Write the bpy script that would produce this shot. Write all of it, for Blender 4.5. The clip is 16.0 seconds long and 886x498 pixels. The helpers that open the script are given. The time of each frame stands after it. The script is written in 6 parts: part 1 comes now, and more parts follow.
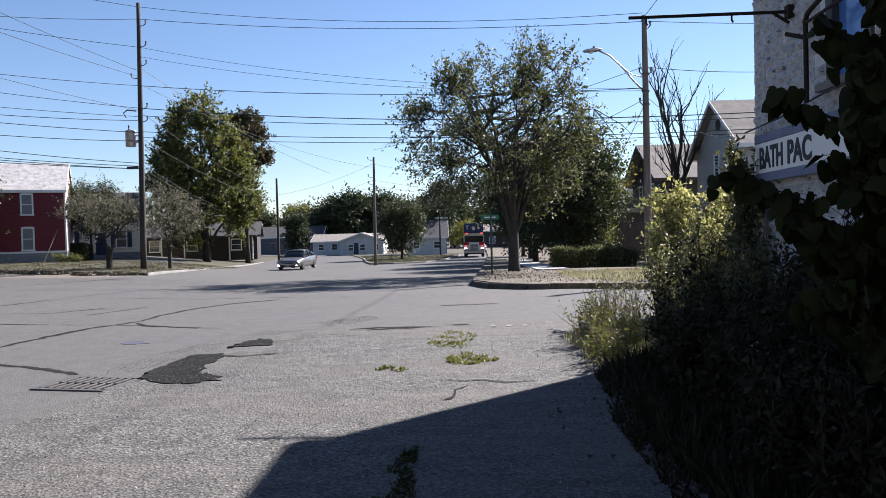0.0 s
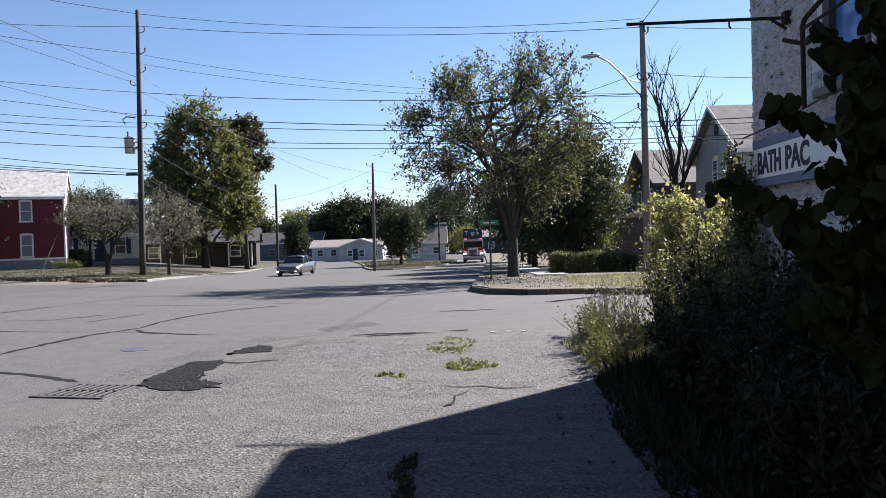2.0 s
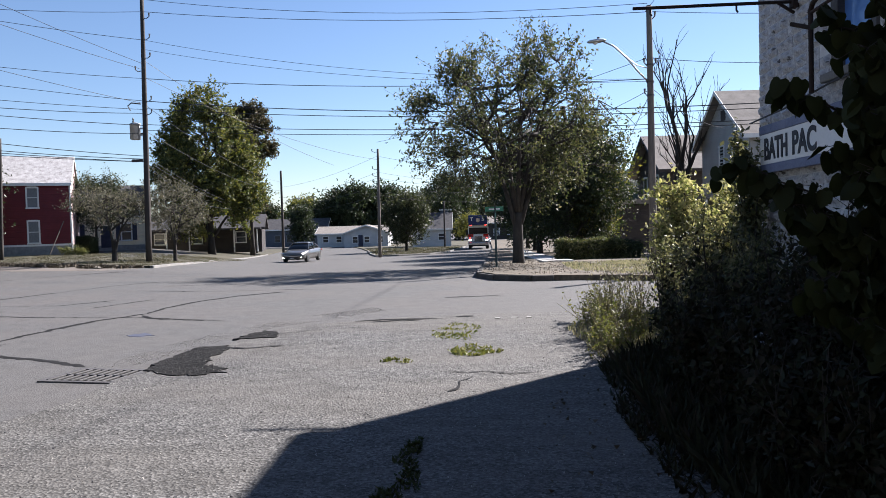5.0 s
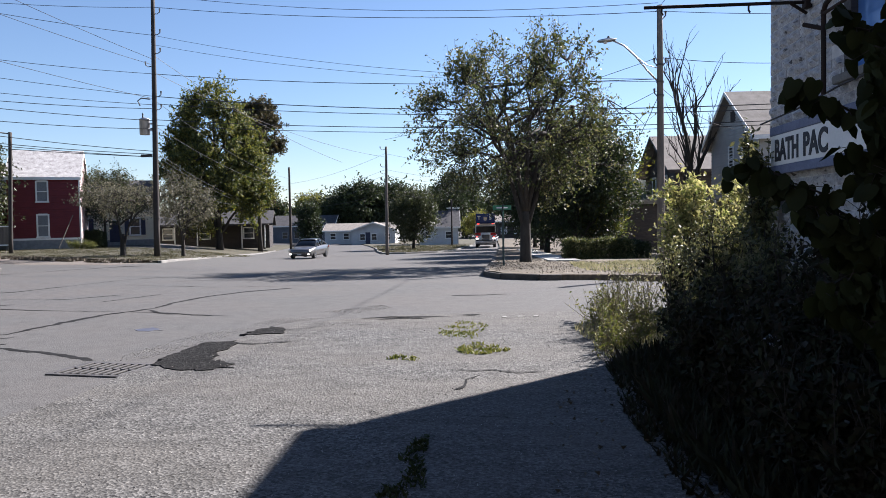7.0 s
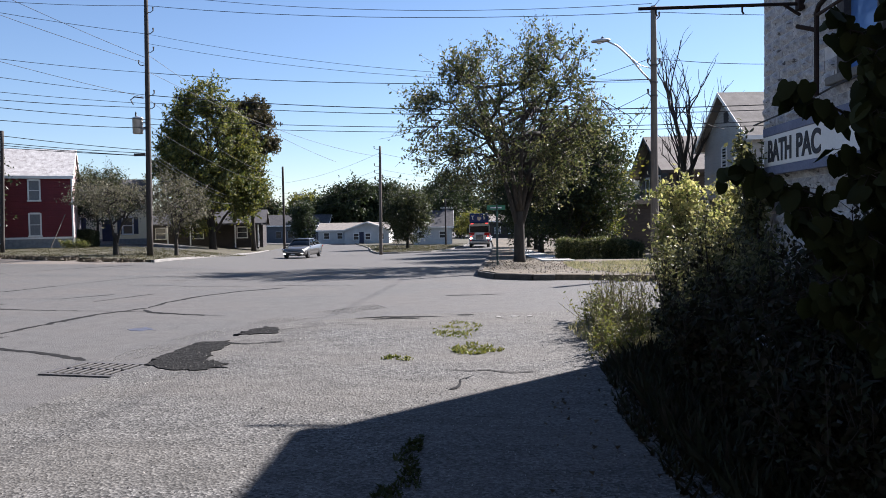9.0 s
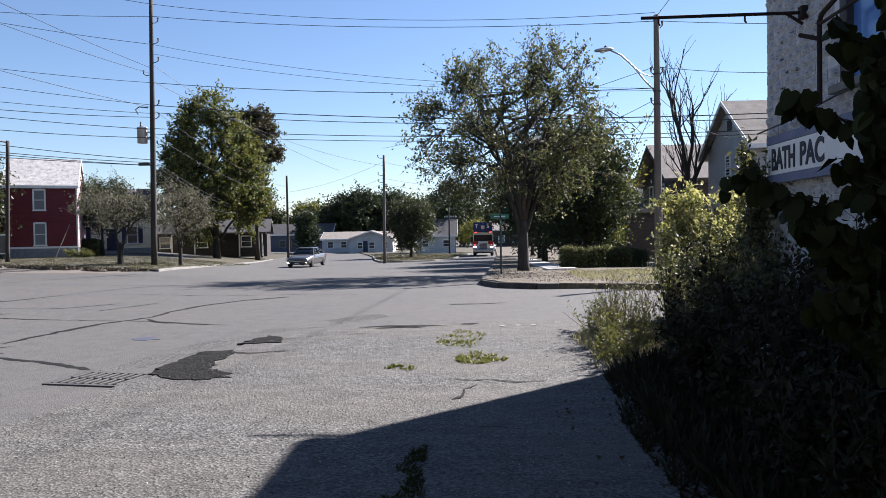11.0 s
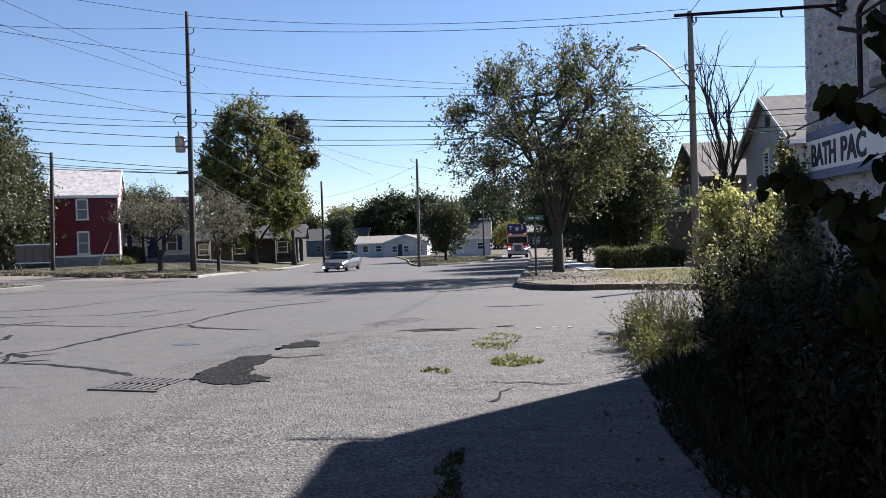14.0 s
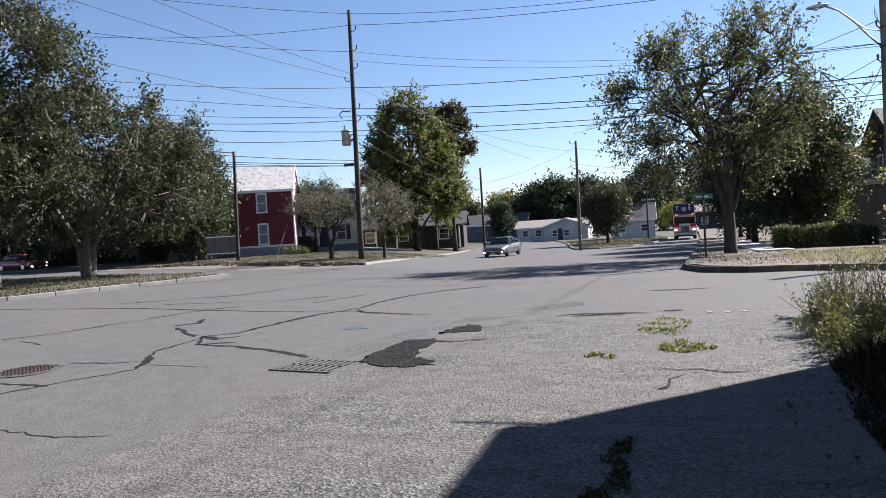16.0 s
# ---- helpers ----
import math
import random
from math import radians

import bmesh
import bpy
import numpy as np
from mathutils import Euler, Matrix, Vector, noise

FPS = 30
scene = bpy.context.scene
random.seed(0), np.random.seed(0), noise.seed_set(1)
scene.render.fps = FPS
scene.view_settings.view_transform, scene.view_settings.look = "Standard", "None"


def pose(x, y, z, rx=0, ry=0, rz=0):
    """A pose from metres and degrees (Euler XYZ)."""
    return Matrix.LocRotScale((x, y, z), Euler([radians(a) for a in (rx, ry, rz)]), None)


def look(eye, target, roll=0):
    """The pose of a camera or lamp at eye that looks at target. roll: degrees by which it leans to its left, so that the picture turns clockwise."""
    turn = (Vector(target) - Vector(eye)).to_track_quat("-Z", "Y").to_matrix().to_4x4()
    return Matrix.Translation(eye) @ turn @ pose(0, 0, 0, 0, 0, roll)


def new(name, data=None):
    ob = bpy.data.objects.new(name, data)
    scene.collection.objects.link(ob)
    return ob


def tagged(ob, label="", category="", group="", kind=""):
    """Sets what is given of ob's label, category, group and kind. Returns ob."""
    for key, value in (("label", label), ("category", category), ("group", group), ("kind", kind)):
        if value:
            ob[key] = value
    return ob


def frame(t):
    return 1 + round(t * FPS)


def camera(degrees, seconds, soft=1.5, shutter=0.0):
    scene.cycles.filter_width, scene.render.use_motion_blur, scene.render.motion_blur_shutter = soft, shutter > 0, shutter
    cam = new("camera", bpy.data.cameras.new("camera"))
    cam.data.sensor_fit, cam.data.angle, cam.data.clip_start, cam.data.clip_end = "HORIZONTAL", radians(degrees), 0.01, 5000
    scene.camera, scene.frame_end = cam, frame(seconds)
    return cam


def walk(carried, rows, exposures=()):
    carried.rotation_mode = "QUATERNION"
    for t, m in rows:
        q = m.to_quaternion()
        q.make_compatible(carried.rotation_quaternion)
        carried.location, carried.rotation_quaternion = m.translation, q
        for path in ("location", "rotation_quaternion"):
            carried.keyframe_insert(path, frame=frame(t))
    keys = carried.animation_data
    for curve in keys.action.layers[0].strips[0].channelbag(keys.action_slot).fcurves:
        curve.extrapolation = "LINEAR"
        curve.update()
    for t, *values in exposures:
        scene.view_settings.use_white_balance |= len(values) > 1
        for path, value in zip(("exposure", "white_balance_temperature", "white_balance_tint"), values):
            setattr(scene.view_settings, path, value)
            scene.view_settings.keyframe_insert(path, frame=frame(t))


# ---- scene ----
cam = camera(61.56, 16.0, soft=0.85)
PATH = [  # seconds, x, y, z, tilt, lean, turn
    (0.0, 0.000, 0.000, 1.600, 88.70, 1.50, -0.00),
    (0.5, -0.003, -0.001, 1.604, 88.79, 1.58, 0.03),
    (1.0, 0.001, 0.000, 1.607, 88.83, 1.55, -0.17),
    (1.5, 0.002, -0.019, 1.609, 89.09, 1.62, -0.19),
    (2.0, 0.000, -0.010, 1.608, 89.12, 1.66, -0.07),
    (2.5, 0.000, -0.023, 1.608, 88.96, 1.57, 0.09),
    (3.0, -0.001, -0.014, 1.605, 88.95, 1.65, -0.05),
    (3.5, -0.003, -0.026, 1.607, 89.00, 1.85, 0.05),
    (4.0, 0.005, -0.019, 1.604, 88.52, 1.82, 0.21),
    (6.5, -0.003, -0.011, 1.600, 87.97, 1.26, 0.70),
    (7.0, -0.006, -0.006, 1.599, 87.96, 1.04, 0.90),
    (7.5, -0.008, -0.003, 1.598, 87.83, 0.95, 0.76),
    (8.0, -0.014, 0.001, 1.604, 87.90, 1.00, 0.50),
    (8.5, -0.017, -0.016, 1.609, 87.89, 1.17, 0.25),
    (9.0, -0.014, -0.010, 1.603, 87.93, 0.93, 0.42),
    (11.5, -0.008, -0.010, 1.609, 88.67, 1.21, 0.89),
    (12.0, -0.003, -0.012, 1.604, 88.41, 1.43, 1.11),
    (12.5, -0.002, -0.013, 1.612, 88.41, 1.42, 1.17),
    (13.0, 0.000, -0.011, 1.612, 88.69, 1.77, 1.63),
    (13.5, -0.004, -0.017, 1.610, 88.74, 1.85, 2.27),
    (14.0, -0.008, -0.024, 1.613, 88.88, 1.95, 3.34),
    (14.5, -0.016, -0.005, 1.612, 88.78, 2.12, 4.58),
    (15.0, -0.015, 0.004, 1.609, 88.60, 2.36, 6.31),
    (15.5, -0.016, 0.035, 1.612, 88.58, 2.78, 9.59),
    (16.0, -0.018, 0.050, 1.600, 88.30, 3.49, 15.60),
]
walk(cam, [(r[0], pose(*r[1:])) for r in PATH], [(0.0, 1.72, 6150, 17)])

# ---- world and light ----
SUN_DIR = Vector((0.74, 0.68, 0.77)).normalized()      # towards the sun
world = bpy.data.worlds.new("sky")
scene.world = world
world.use_nodes = True
wn = world.node_tree
sky = wn.nodes.new("ShaderNodeTexSky")
sky.sky_type = "NISHITA"
sky.sun_disc = False
sky.sun_elevation = math.asin(SUN_DIR.z)
sky.sun_rotation = math.atan2(SUN_DIR.x, SUN_DIR.y)
sky.air_density, sky.dust_density, sky.ozone_density = 1.0, 0.1, 3.5
wn.links.new(sky.outputs[0], wn.nodes["Background"].inputs[0])
wn.nodes["Background"].inputs[1].default_value = 0.0445
sun = new("sun", bpy.data.lights.new("sun", "SUN"))
sun.data.energy, sun.data.angle, sun.data.color = 5.0, radians(0.55), (1.0, 0.95, 0.87)
sun.matrix_world = look(SUN_DIR * 60, (0, 0, 0))


# ---- materials ----
def node_mat(name):
    m = bpy.data.materials.new(name)
    m.use_nodes = True
    nt = m.node_tree
    return m, nt, nt.nodes["Principled BSDF"]


def mat(name, a, b, scale=4.0, fine=60.0, rough=0.8, metal=0.0, bump=0.2, depth=0.01, mixfine=0.35, rand=0.0, spec=0.4, stretch=(1, 1, 1), coat=0.0):
    """Two colours mixed by coarse and fine noise, with a fine relief."""
    m, nt, p = node_mat(name)
    tc = nt.nodes.new("ShaderNodeTexCoord")
    mp = nt.nodes.new("ShaderNodeMapping")
    mp.inputs["Scale"].default_value = stretch
    nt.links.new(tc.outputs["Object"], mp.inputs[0])
    big, small = nt.nodes.new("ShaderNodeTexNoise"), nt.nodes.new("ShaderNodeTexNoise")
    big.inputs["Scale"].default_value, small.inputs["Scale"].default_value = scale, fine
    big.inputs["Detail"].default_value, small.inputs["Detail"].default_value = 5, 3
    mix = nt.nodes.new("ShaderNodeMix")
    mix.inputs[0].default_value = mixfine
    for n in (big, small):
        nt.links.new(mp.outputs[0], n.inputs["Vector"])
    nt.links.new(big.outputs[0], mix.inputs[2]), nt.links.new(small.outputs[0], mix.inputs[3])
    ramp = nt.nodes.new("ShaderNodeValToRGB")
    ramp.color_ramp.elements[0].position, ramp.color_ramp.elements[1].position = 0.32, 0.68
    ramp.color_ramp.elements[0].color, ramp.color_ramp.elements[1].color = (*a, 1), (*b, 1)
    nt.links.new(mix.outputs[0], ramp.inputs[0])
    out = ramp.outputs[0]
    if rand:
        info = nt.nodes.new("ShaderNodeObjectInfo")
        hsv = nt.nodes.new("ShaderNodeHueSaturation")
        mr = nt.nodes.new("ShaderNodeMapRange")
        mr.inputs[3].default_value, mr.inputs[4].default_value = 1 - rand, 1 + rand
        nt.links.new(info.outputs["Random"], mr.inputs[0]), nt.links.new(mr.outputs[0], hsv.inputs["Value"])
        nt.links.new(out, hsv.inputs["Color"])
        out = hsv.outputs[0]
    nt.links.new(out, p.inputs["Base Color"])
    p.inputs["Roughness"].default_value, p.inputs["Metallic"].default_value = rough, metal
    p.inputs["Specular IOR Level"].default_value = spec
    p.inputs["Coat Weight"].default_value = coat
    if bump:
        bn = nt.nodes.new("ShaderNodeBump")
        bn.inputs["Strength"].default_value, bn.inputs["Distance"].default_value = bump, depth
        nt.links.new(mix.outputs[0], bn.inputs["Height"]), nt.links.new(bn.outputs[0], p.inputs["Normal"])
    return m


def leaf_mat(name, colours, through_light=0.35, rough=0.55):
    """Foliage: every leaf takes its own colour; light comes through."""
    m, nt, p = node_mat(name)
    geo = nt.nodes.new("ShaderNodeNewGeometry")
    ramp = nt.nodes.new("ShaderNodeValToRGB")
    els = ramp.color_ramp.elements
    while len(els) < len(colours):
        els.new(0.5)
    for i, c in enumerate(colours):
        els[i].position, els[i].color = i / (len(colours) - 1), (*c, 1)
    nt.links.new(geo.outputs["Random Per Island"], ramp.inputs[0])
    nt.links.new(ramp.outputs[0], p.inputs["Base Color"])
    p.inputs["Roughness"].default_value, p.inputs["Specular IOR Level"].default_value = rough, 0.3
    tr = nt.nodes.new("ShaderNodeBsdfTranslucent")
    hs = nt.nodes.new("ShaderNodeHueSaturation")
    hs.inputs["Value"].default_value, hs.inputs["Saturation"].default_value = 1.5, 1.15
    nt.links.new(ramp.outputs[0], hs.inputs["Color"]), nt.links.new(hs.outputs[0], tr.inputs[0])
    mx = nt.nodes.new("ShaderNodeMixShader")
    mx.inputs[0].default_value = through_light
    nt.links.new(p.outputs[0], mx.inputs[1]), nt.links.new(tr.outputs[0], mx.inputs[2])
    nt.links.new(mx.outputs[0], nt.nodes["Material Output"].inputs[0])
    return m


def speckle_mat(name, base, dark, light, grain=70.0, stain=0.35, rough=0.9, bump=0.5, tint=(0.2, 0.17, 0.14), streak=(1, 1, 1), grit=0.3, worn=0.62, spec=0.3):
    """Asphalt: stones in the binder, worn patches and faint stains."""
    m, nt, p = node_mat(name)
    tc = nt.nodes.new("ShaderNodeTexCoord")
    vor = nt.nodes.new("ShaderNodeTexVoronoi")
    vor.inputs["Scale"].default_value = grain
    nt.links.new(tc.outputs["Object"], vor.inputs["Vector"])
    stones = nt.nodes.new("ShaderNodeValToRGB")
    e = stones.color_ramp.elements
    e[0].position, e[0].color = 0.05, (*dark, 1)
    e[1].position, e[1].color = 0.95, (*light, 1)
    k = e.new(0.45)
    k.color = (*base, 1)
    sep = nt.nodes.new("ShaderNodeSeparateColor")
    nt.links.new(vor.outputs["Color"], sep.inputs[0]), nt.links.new(sep.outputs[0], stones.inputs[0])
    mp = nt.nodes.new("ShaderNodeMapping")
    mp.inputs["Scale"].default_value = streak
    nt.links.new(tc.outputs["Object"], mp.inputs[0])
    noise_a, noise_b = nt.nodes.new("ShaderNodeTexNoise"), nt.nodes.new("ShaderNodeTexNoise")
    noise_a.inputs["Scale"].default_value, noise_b.inputs["Scale"].default_value = 0.45, 3.5
    noise_a.inputs["Detail"].default_value, noise_b.inputs["Detail"].default_value = 6, 6
    nt.links.new(mp.outputs[0], noise_a.inputs["Vector"]), nt.links.new(mp.outputs[0], noise_b.inputs["Vector"])
    ra, rb = nt.nodes.new("ShaderNodeMapRange"), nt.nodes.new("ShaderNodeMapRange")
    for r, lo, hi, amt in ((ra, 0.35, 0.65, stain), (rb, 0.4, 0.7, stain * 0.8)):
        r.inputs[1].default_value, r.inputs[2].default_value = lo, hi
        r.inputs[3].default_value, r.inputs[4].default_value = 0, amt
    nt.links.new(noise_a.outputs[0], ra.inputs[0]), nt.links.new(noise_b.outputs[0], rb.inputs[0])
    m1, m2 = nt.nodes.new("ShaderNodeMix"), nt.nodes.new("ShaderNodeMix")
    m1.data_type = m2.data_type = "RGBA"
    m2.blend_type = "MULTIPLY"
    m1.inputs[7].default_value = (*tint, 1)
    m2.inputs[7].default_value = (worn, worn, worn * 0.98, 1)
    nt.links.new(ra.outputs[0], m1.inputs[0]), nt.links.new(stones.outputs[0], m1.inputs[6])
    nt.links.new(rb.outputs[0], m2.inputs[0]), nt.links.new(m1.outputs[2], m2.inputs[6])
    grain_n = nt.nodes.new("ShaderNodeTexNoise")
    grain_n.inputs["Scale"].default_value, grain_n.inputs["Detail"].default_value, grain_n.inputs["Roughness"].default_value = 40.0, 4, 0.8
    nt.links.new(tc.outputs["Object"], grain_n.inputs["Vector"])
    rg = nt.nodes.new("ShaderNodeMapRange")
    rg.inputs[1].default_value, rg.inputs[2].default_value = 0.3, 0.7
    rg.inputs[3].default_value, rg.inputs[4].default_value = 1 - grit, 1 + grit
    nt.links.new(grain_n.outputs[0], rg.inputs[0])
    hv = nt.nodes.new("ShaderNodeHueSaturation")
    nt.links.new(rg.outputs[0], hv.inputs["Value"]), nt.links.new(m2.outputs[2], hv.inputs["Color"])
    nt.links.new(hv.outputs[0], p.inputs["Base Color"])
    p.inputs["Roughness"].default_value, p.inputs["Specular IOR Level"].default_value = rough, spec
    bn = nt.nodes.new("ShaderNodeBump")
    bn.inputs["Strength"].default_value, bn.inputs["Distance"].default_value = bump, 0.008
    nt.links.new(vor.outputs["Distance"], bn.inputs["Height"]), nt.links.new(bn.outputs[0], p.inputs["Normal"])
    return m


def siding_mat(name, a, b, pitch=0.18, rough=0.6):
    """Lap siding: horizontal boards with a shadowed lower edge in the relief."""
    m = mat(name, a, b, 1.2, 30, rough, bump=0)
    nt = m.node_tree
    tc = [n for n in nt.nodes if n.type == "TEX_COORD"][0]
    sep = nt.nodes.new("ShaderNodeSeparateXYZ")
    dv, fr = nt.nodes.new("ShaderNodeMath"), nt.nodes.new("ShaderNodeMath")
    dv.operation, fr.operation = "DIVIDE", "FRACT"
    dv.inputs[1].default_value = pitch
    nt.links.new(tc.outputs["Object"], sep.inputs[0]), nt.links.new(sep.outputs[2], dv.inputs[0]), nt.links.new(dv.outputs[0], fr.inputs[0])
    bn = nt.nodes.new("ShaderNodeBump")
    bn.invert = True
    bn.inputs["Strength"].default_value, bn.inputs["Distance"].default_value = 1.0, 0.03
    nt.links.new(fr.outputs[0], bn.inputs["Height"]), nt.links.new(bn.outputs[0], nt.nodes["Principled BSDF"].inputs["Normal"])
    return m


def glow_mat(name, colour, strength):
    m, nt, p = node_mat(name)
    p.inputs["Base Color"].default_value = (*colour, 1)
    p.inputs["Emission Color"].default_value, p.inputs["Emission Strength"].default_value = (*colour, 1), strength
    return m


def glass_mat(name, colour, rough=0.05):
    m, nt, p = node_mat(name)
    p.inputs["Base Color"].default_value = (*colour, 1)
    p.inputs["Roughness"].default_value, p.inputs["IOR"].default_value = rough, 1.5
    p.inputs["Specular IOR Level"].default_value = 0.6
    return m


ASPHALT = speckle_mat("road_asphalt", (0.077, 0.076, 0.0735), (0.054, 0.053, 0.052), (0.102, 0.1, 0.097), 60, 0.55, tint=(0.095, 0.087, 0.08), grit=0.3)
CHIP = speckle_mat("worn_lot_asphalt", (0.073, 0.0715, 0.068), (0.024, 0.0235, 0.023), (0.15, 0.146, 0.138), 48, 0.9, bump=1.0, tint=(0.1, 0.093, 0.083), grit=0.6, streak=(0.6, 1.2, 1), worn=0.6)
PATCH = speckle_mat("fresh_asphalt", (0.0095, 0.0095, 0.0092), (0.004, 0.004, 0.004), (0.03, 0.029, 0.028), 40, 0.1, rough=0.95, bump=1.0, tint=(0.03, 0.029, 0.028), spec=0.08)
TAR = mat("tar_seal", (0.008, 0.008, 0.008), (0.024, 0.0235, 0.023), 6, 60, 0.85, bump=0.3, spec=0.1)
CONCRETE = mat("old_concrete", (0.12, 0.115, 0.106), (0.23, 0.222, 0.205), 1.5, 40, 0.9, bump=0.4)
PALE_CONCRETE = mat("pale_concrete", (0.42, 0.405, 0.375), (0.55, 0.53, 0.49), 1.5, 40, 0.9, bump=0.3)
TURF = mat("dry_turf", (0.028, 0.028, 0.015), (0.078, 0.066, 0.04), 0.6, 9, 0.95, bump=0.8, depth=0.05, mixfine=0.5)
# Bare yard tones, lowered to stand in for tree shade over the corner.
DRY = mat("dry_bare_yard", (0.03, 0.025, 0.017), (0.14, 0.112, 0.076), 0.9, 8, 0.95, bump=0.8, depth=0.05, mixfine=0.55)
# Kerb concrete darkened to paint in the tree shade and backlit face.
SHADE_KERB = mat("shade_dark_kerb", (0.025, 0.023, 0.02), (0.1, 0.09, 0.078), 2.5, 30, 0.95, bump=0.6)
GRASS = leaf_mat("grass_blades", [(0.036, 0.042, 0.018), (0.066, 0.064, 0.03), (0.11, 0.092, 0.054), (0.04, 0.046, 0.018)], 0.2)
GREEN_WEED = leaf_mat("weed_leaves", [(0.055, 0.075, 0.02), (0.11, 0.12, 0.035), (0.15, 0.14, 0.05), (0.07, 0.09, 0.025)], 0.3)
LITTER = leaf_mat("fallen_leaves", [(0.05, 0.038, 0.025), (0.085, 0.068, 0.044), (0.035, 0.028, 0.02)], 0.05)
BARK = mat("grey_brown_bark", (0.02, 0.017, 0.014), (0.058, 0.05, 0.042), 6, 40, 0.95, bump=0.8, depth=0.03, stretch=(1, 1, 0.25))
PALE_BARK = mat("pale_bark", (0.06, 0.05, 0.042), (0.18, 0.155, 0.13), 5, 40, 0.95, bump=0.7, depth=0.03, stretch=(1, 1, 0.25))
POLE_WOOD = mat("weathered_pole_wood", (0.085, 0.07, 0.058), (0.19, 0.165, 0.14), 7, 60, 0.9, bump=0.5, stretch=(1, 1, 0.08))
DARK_POLE = mat("dark_creosoted_wood", (0.024, 0.021, 0.019), (0.065, 0.055, 0.048), 7, 60, 0.9, bump=0.5, stretch=(1, 1, 0.08))
STEEL = mat("galvanised_steel", (0.4, 0.41, 0.42), (0.55, 0.56, 0.57), 4, 60, 0.45, 0.9, bump=0.1)
RUST = mat("rusty_iron", (0.02, 0.016, 0.014), (0.055, 0.034, 0.026), 6, 60, 0.85, 0.3, bump=0.5)
IRON = mat("cast_iron", (0.05, 0.048, 0.046), (0.13, 0.12, 0.115), 8, 60, 0.65, 0.5, bump=0.4)
WIRE = mat("black_cable", (0.02, 0.02, 0.022), (0.04, 0.04, 0.042), 5, 40, 0.6, bump=0)
WHITE_PAINT = mat("white_paint", (0.66, 0.65, 0.62), (0.78, 0.77, 0.74), 1.5, 30, 0.6, bump=0.1)
BLOCK_PAINT = mat("flaking_white_block_paint", (0.24, 0.235, 0.24), (0.6, 0.59, 0.58), 7, 26, 0.85, bump=1.0, depth=0.03, rand=0.06, mixfine=0.5)


def chips(m, colour, scale, cut):
    """Scattered slanting spots where the paint has come off."""
    nt = m.node_tree
    p = nt.nodes["Principled BSDF"]
    old = p.inputs["Base Color"].links[0].from_socket
    tc, mp, nz, ramp, mx = (nt.nodes.new(k) for k in ("ShaderNodeTexCoord", "ShaderNodeMapping", "ShaderNodeTexNoise", "ShaderNodeMapRange", "ShaderNodeMix"))
    info = nt.nodes.new("ShaderNodeObjectInfo")
    add = nt.nodes.new("ShaderNodeVectorMath")
    add.operation = "ADD"
    nt.links.new(tc.outputs["Object"], add.inputs[0]), nt.links.new(info.outputs["Location"], add.inputs[1])
    mp.inputs["Rotation"].default_value, mp.inputs["Scale"].default_value = (radians(-38), 0, 0), (1, 1.0, 2.2)
    nt.links.new(add.outputs[0], mp.inputs[0]), nt.links.new(mp.outputs[0], nz.inputs["Vector"])
    nz.inputs["Scale"].default_value, nz.inputs["Detail"].default_value = scale, 4
    ramp.inputs[1].default_value, ramp.inputs[2].default_value = cut, cut + 0.05
    nt.links.new(nz.outputs[0], ramp.inputs[0])
    mx.data_type = "RGBA"
    mx.inputs[7].default_value = (*colour, 1)
    nt.links.new(ramp.outputs[0], mx.inputs[0]), nt.links.new(old, mx.inputs[6]), nt.links.new(mx.outputs[2], p.inputs["Base Color"])


chips(BLOCK_PAINT, (0.09, 0.085, 0.085), 6.0, 0.62)
MORTAR = mat("painted_mortar", (0.5, 0.49, 0.48), (0.7, 0.69, 0.67), 6, 60, 0.9, bump=0.4)


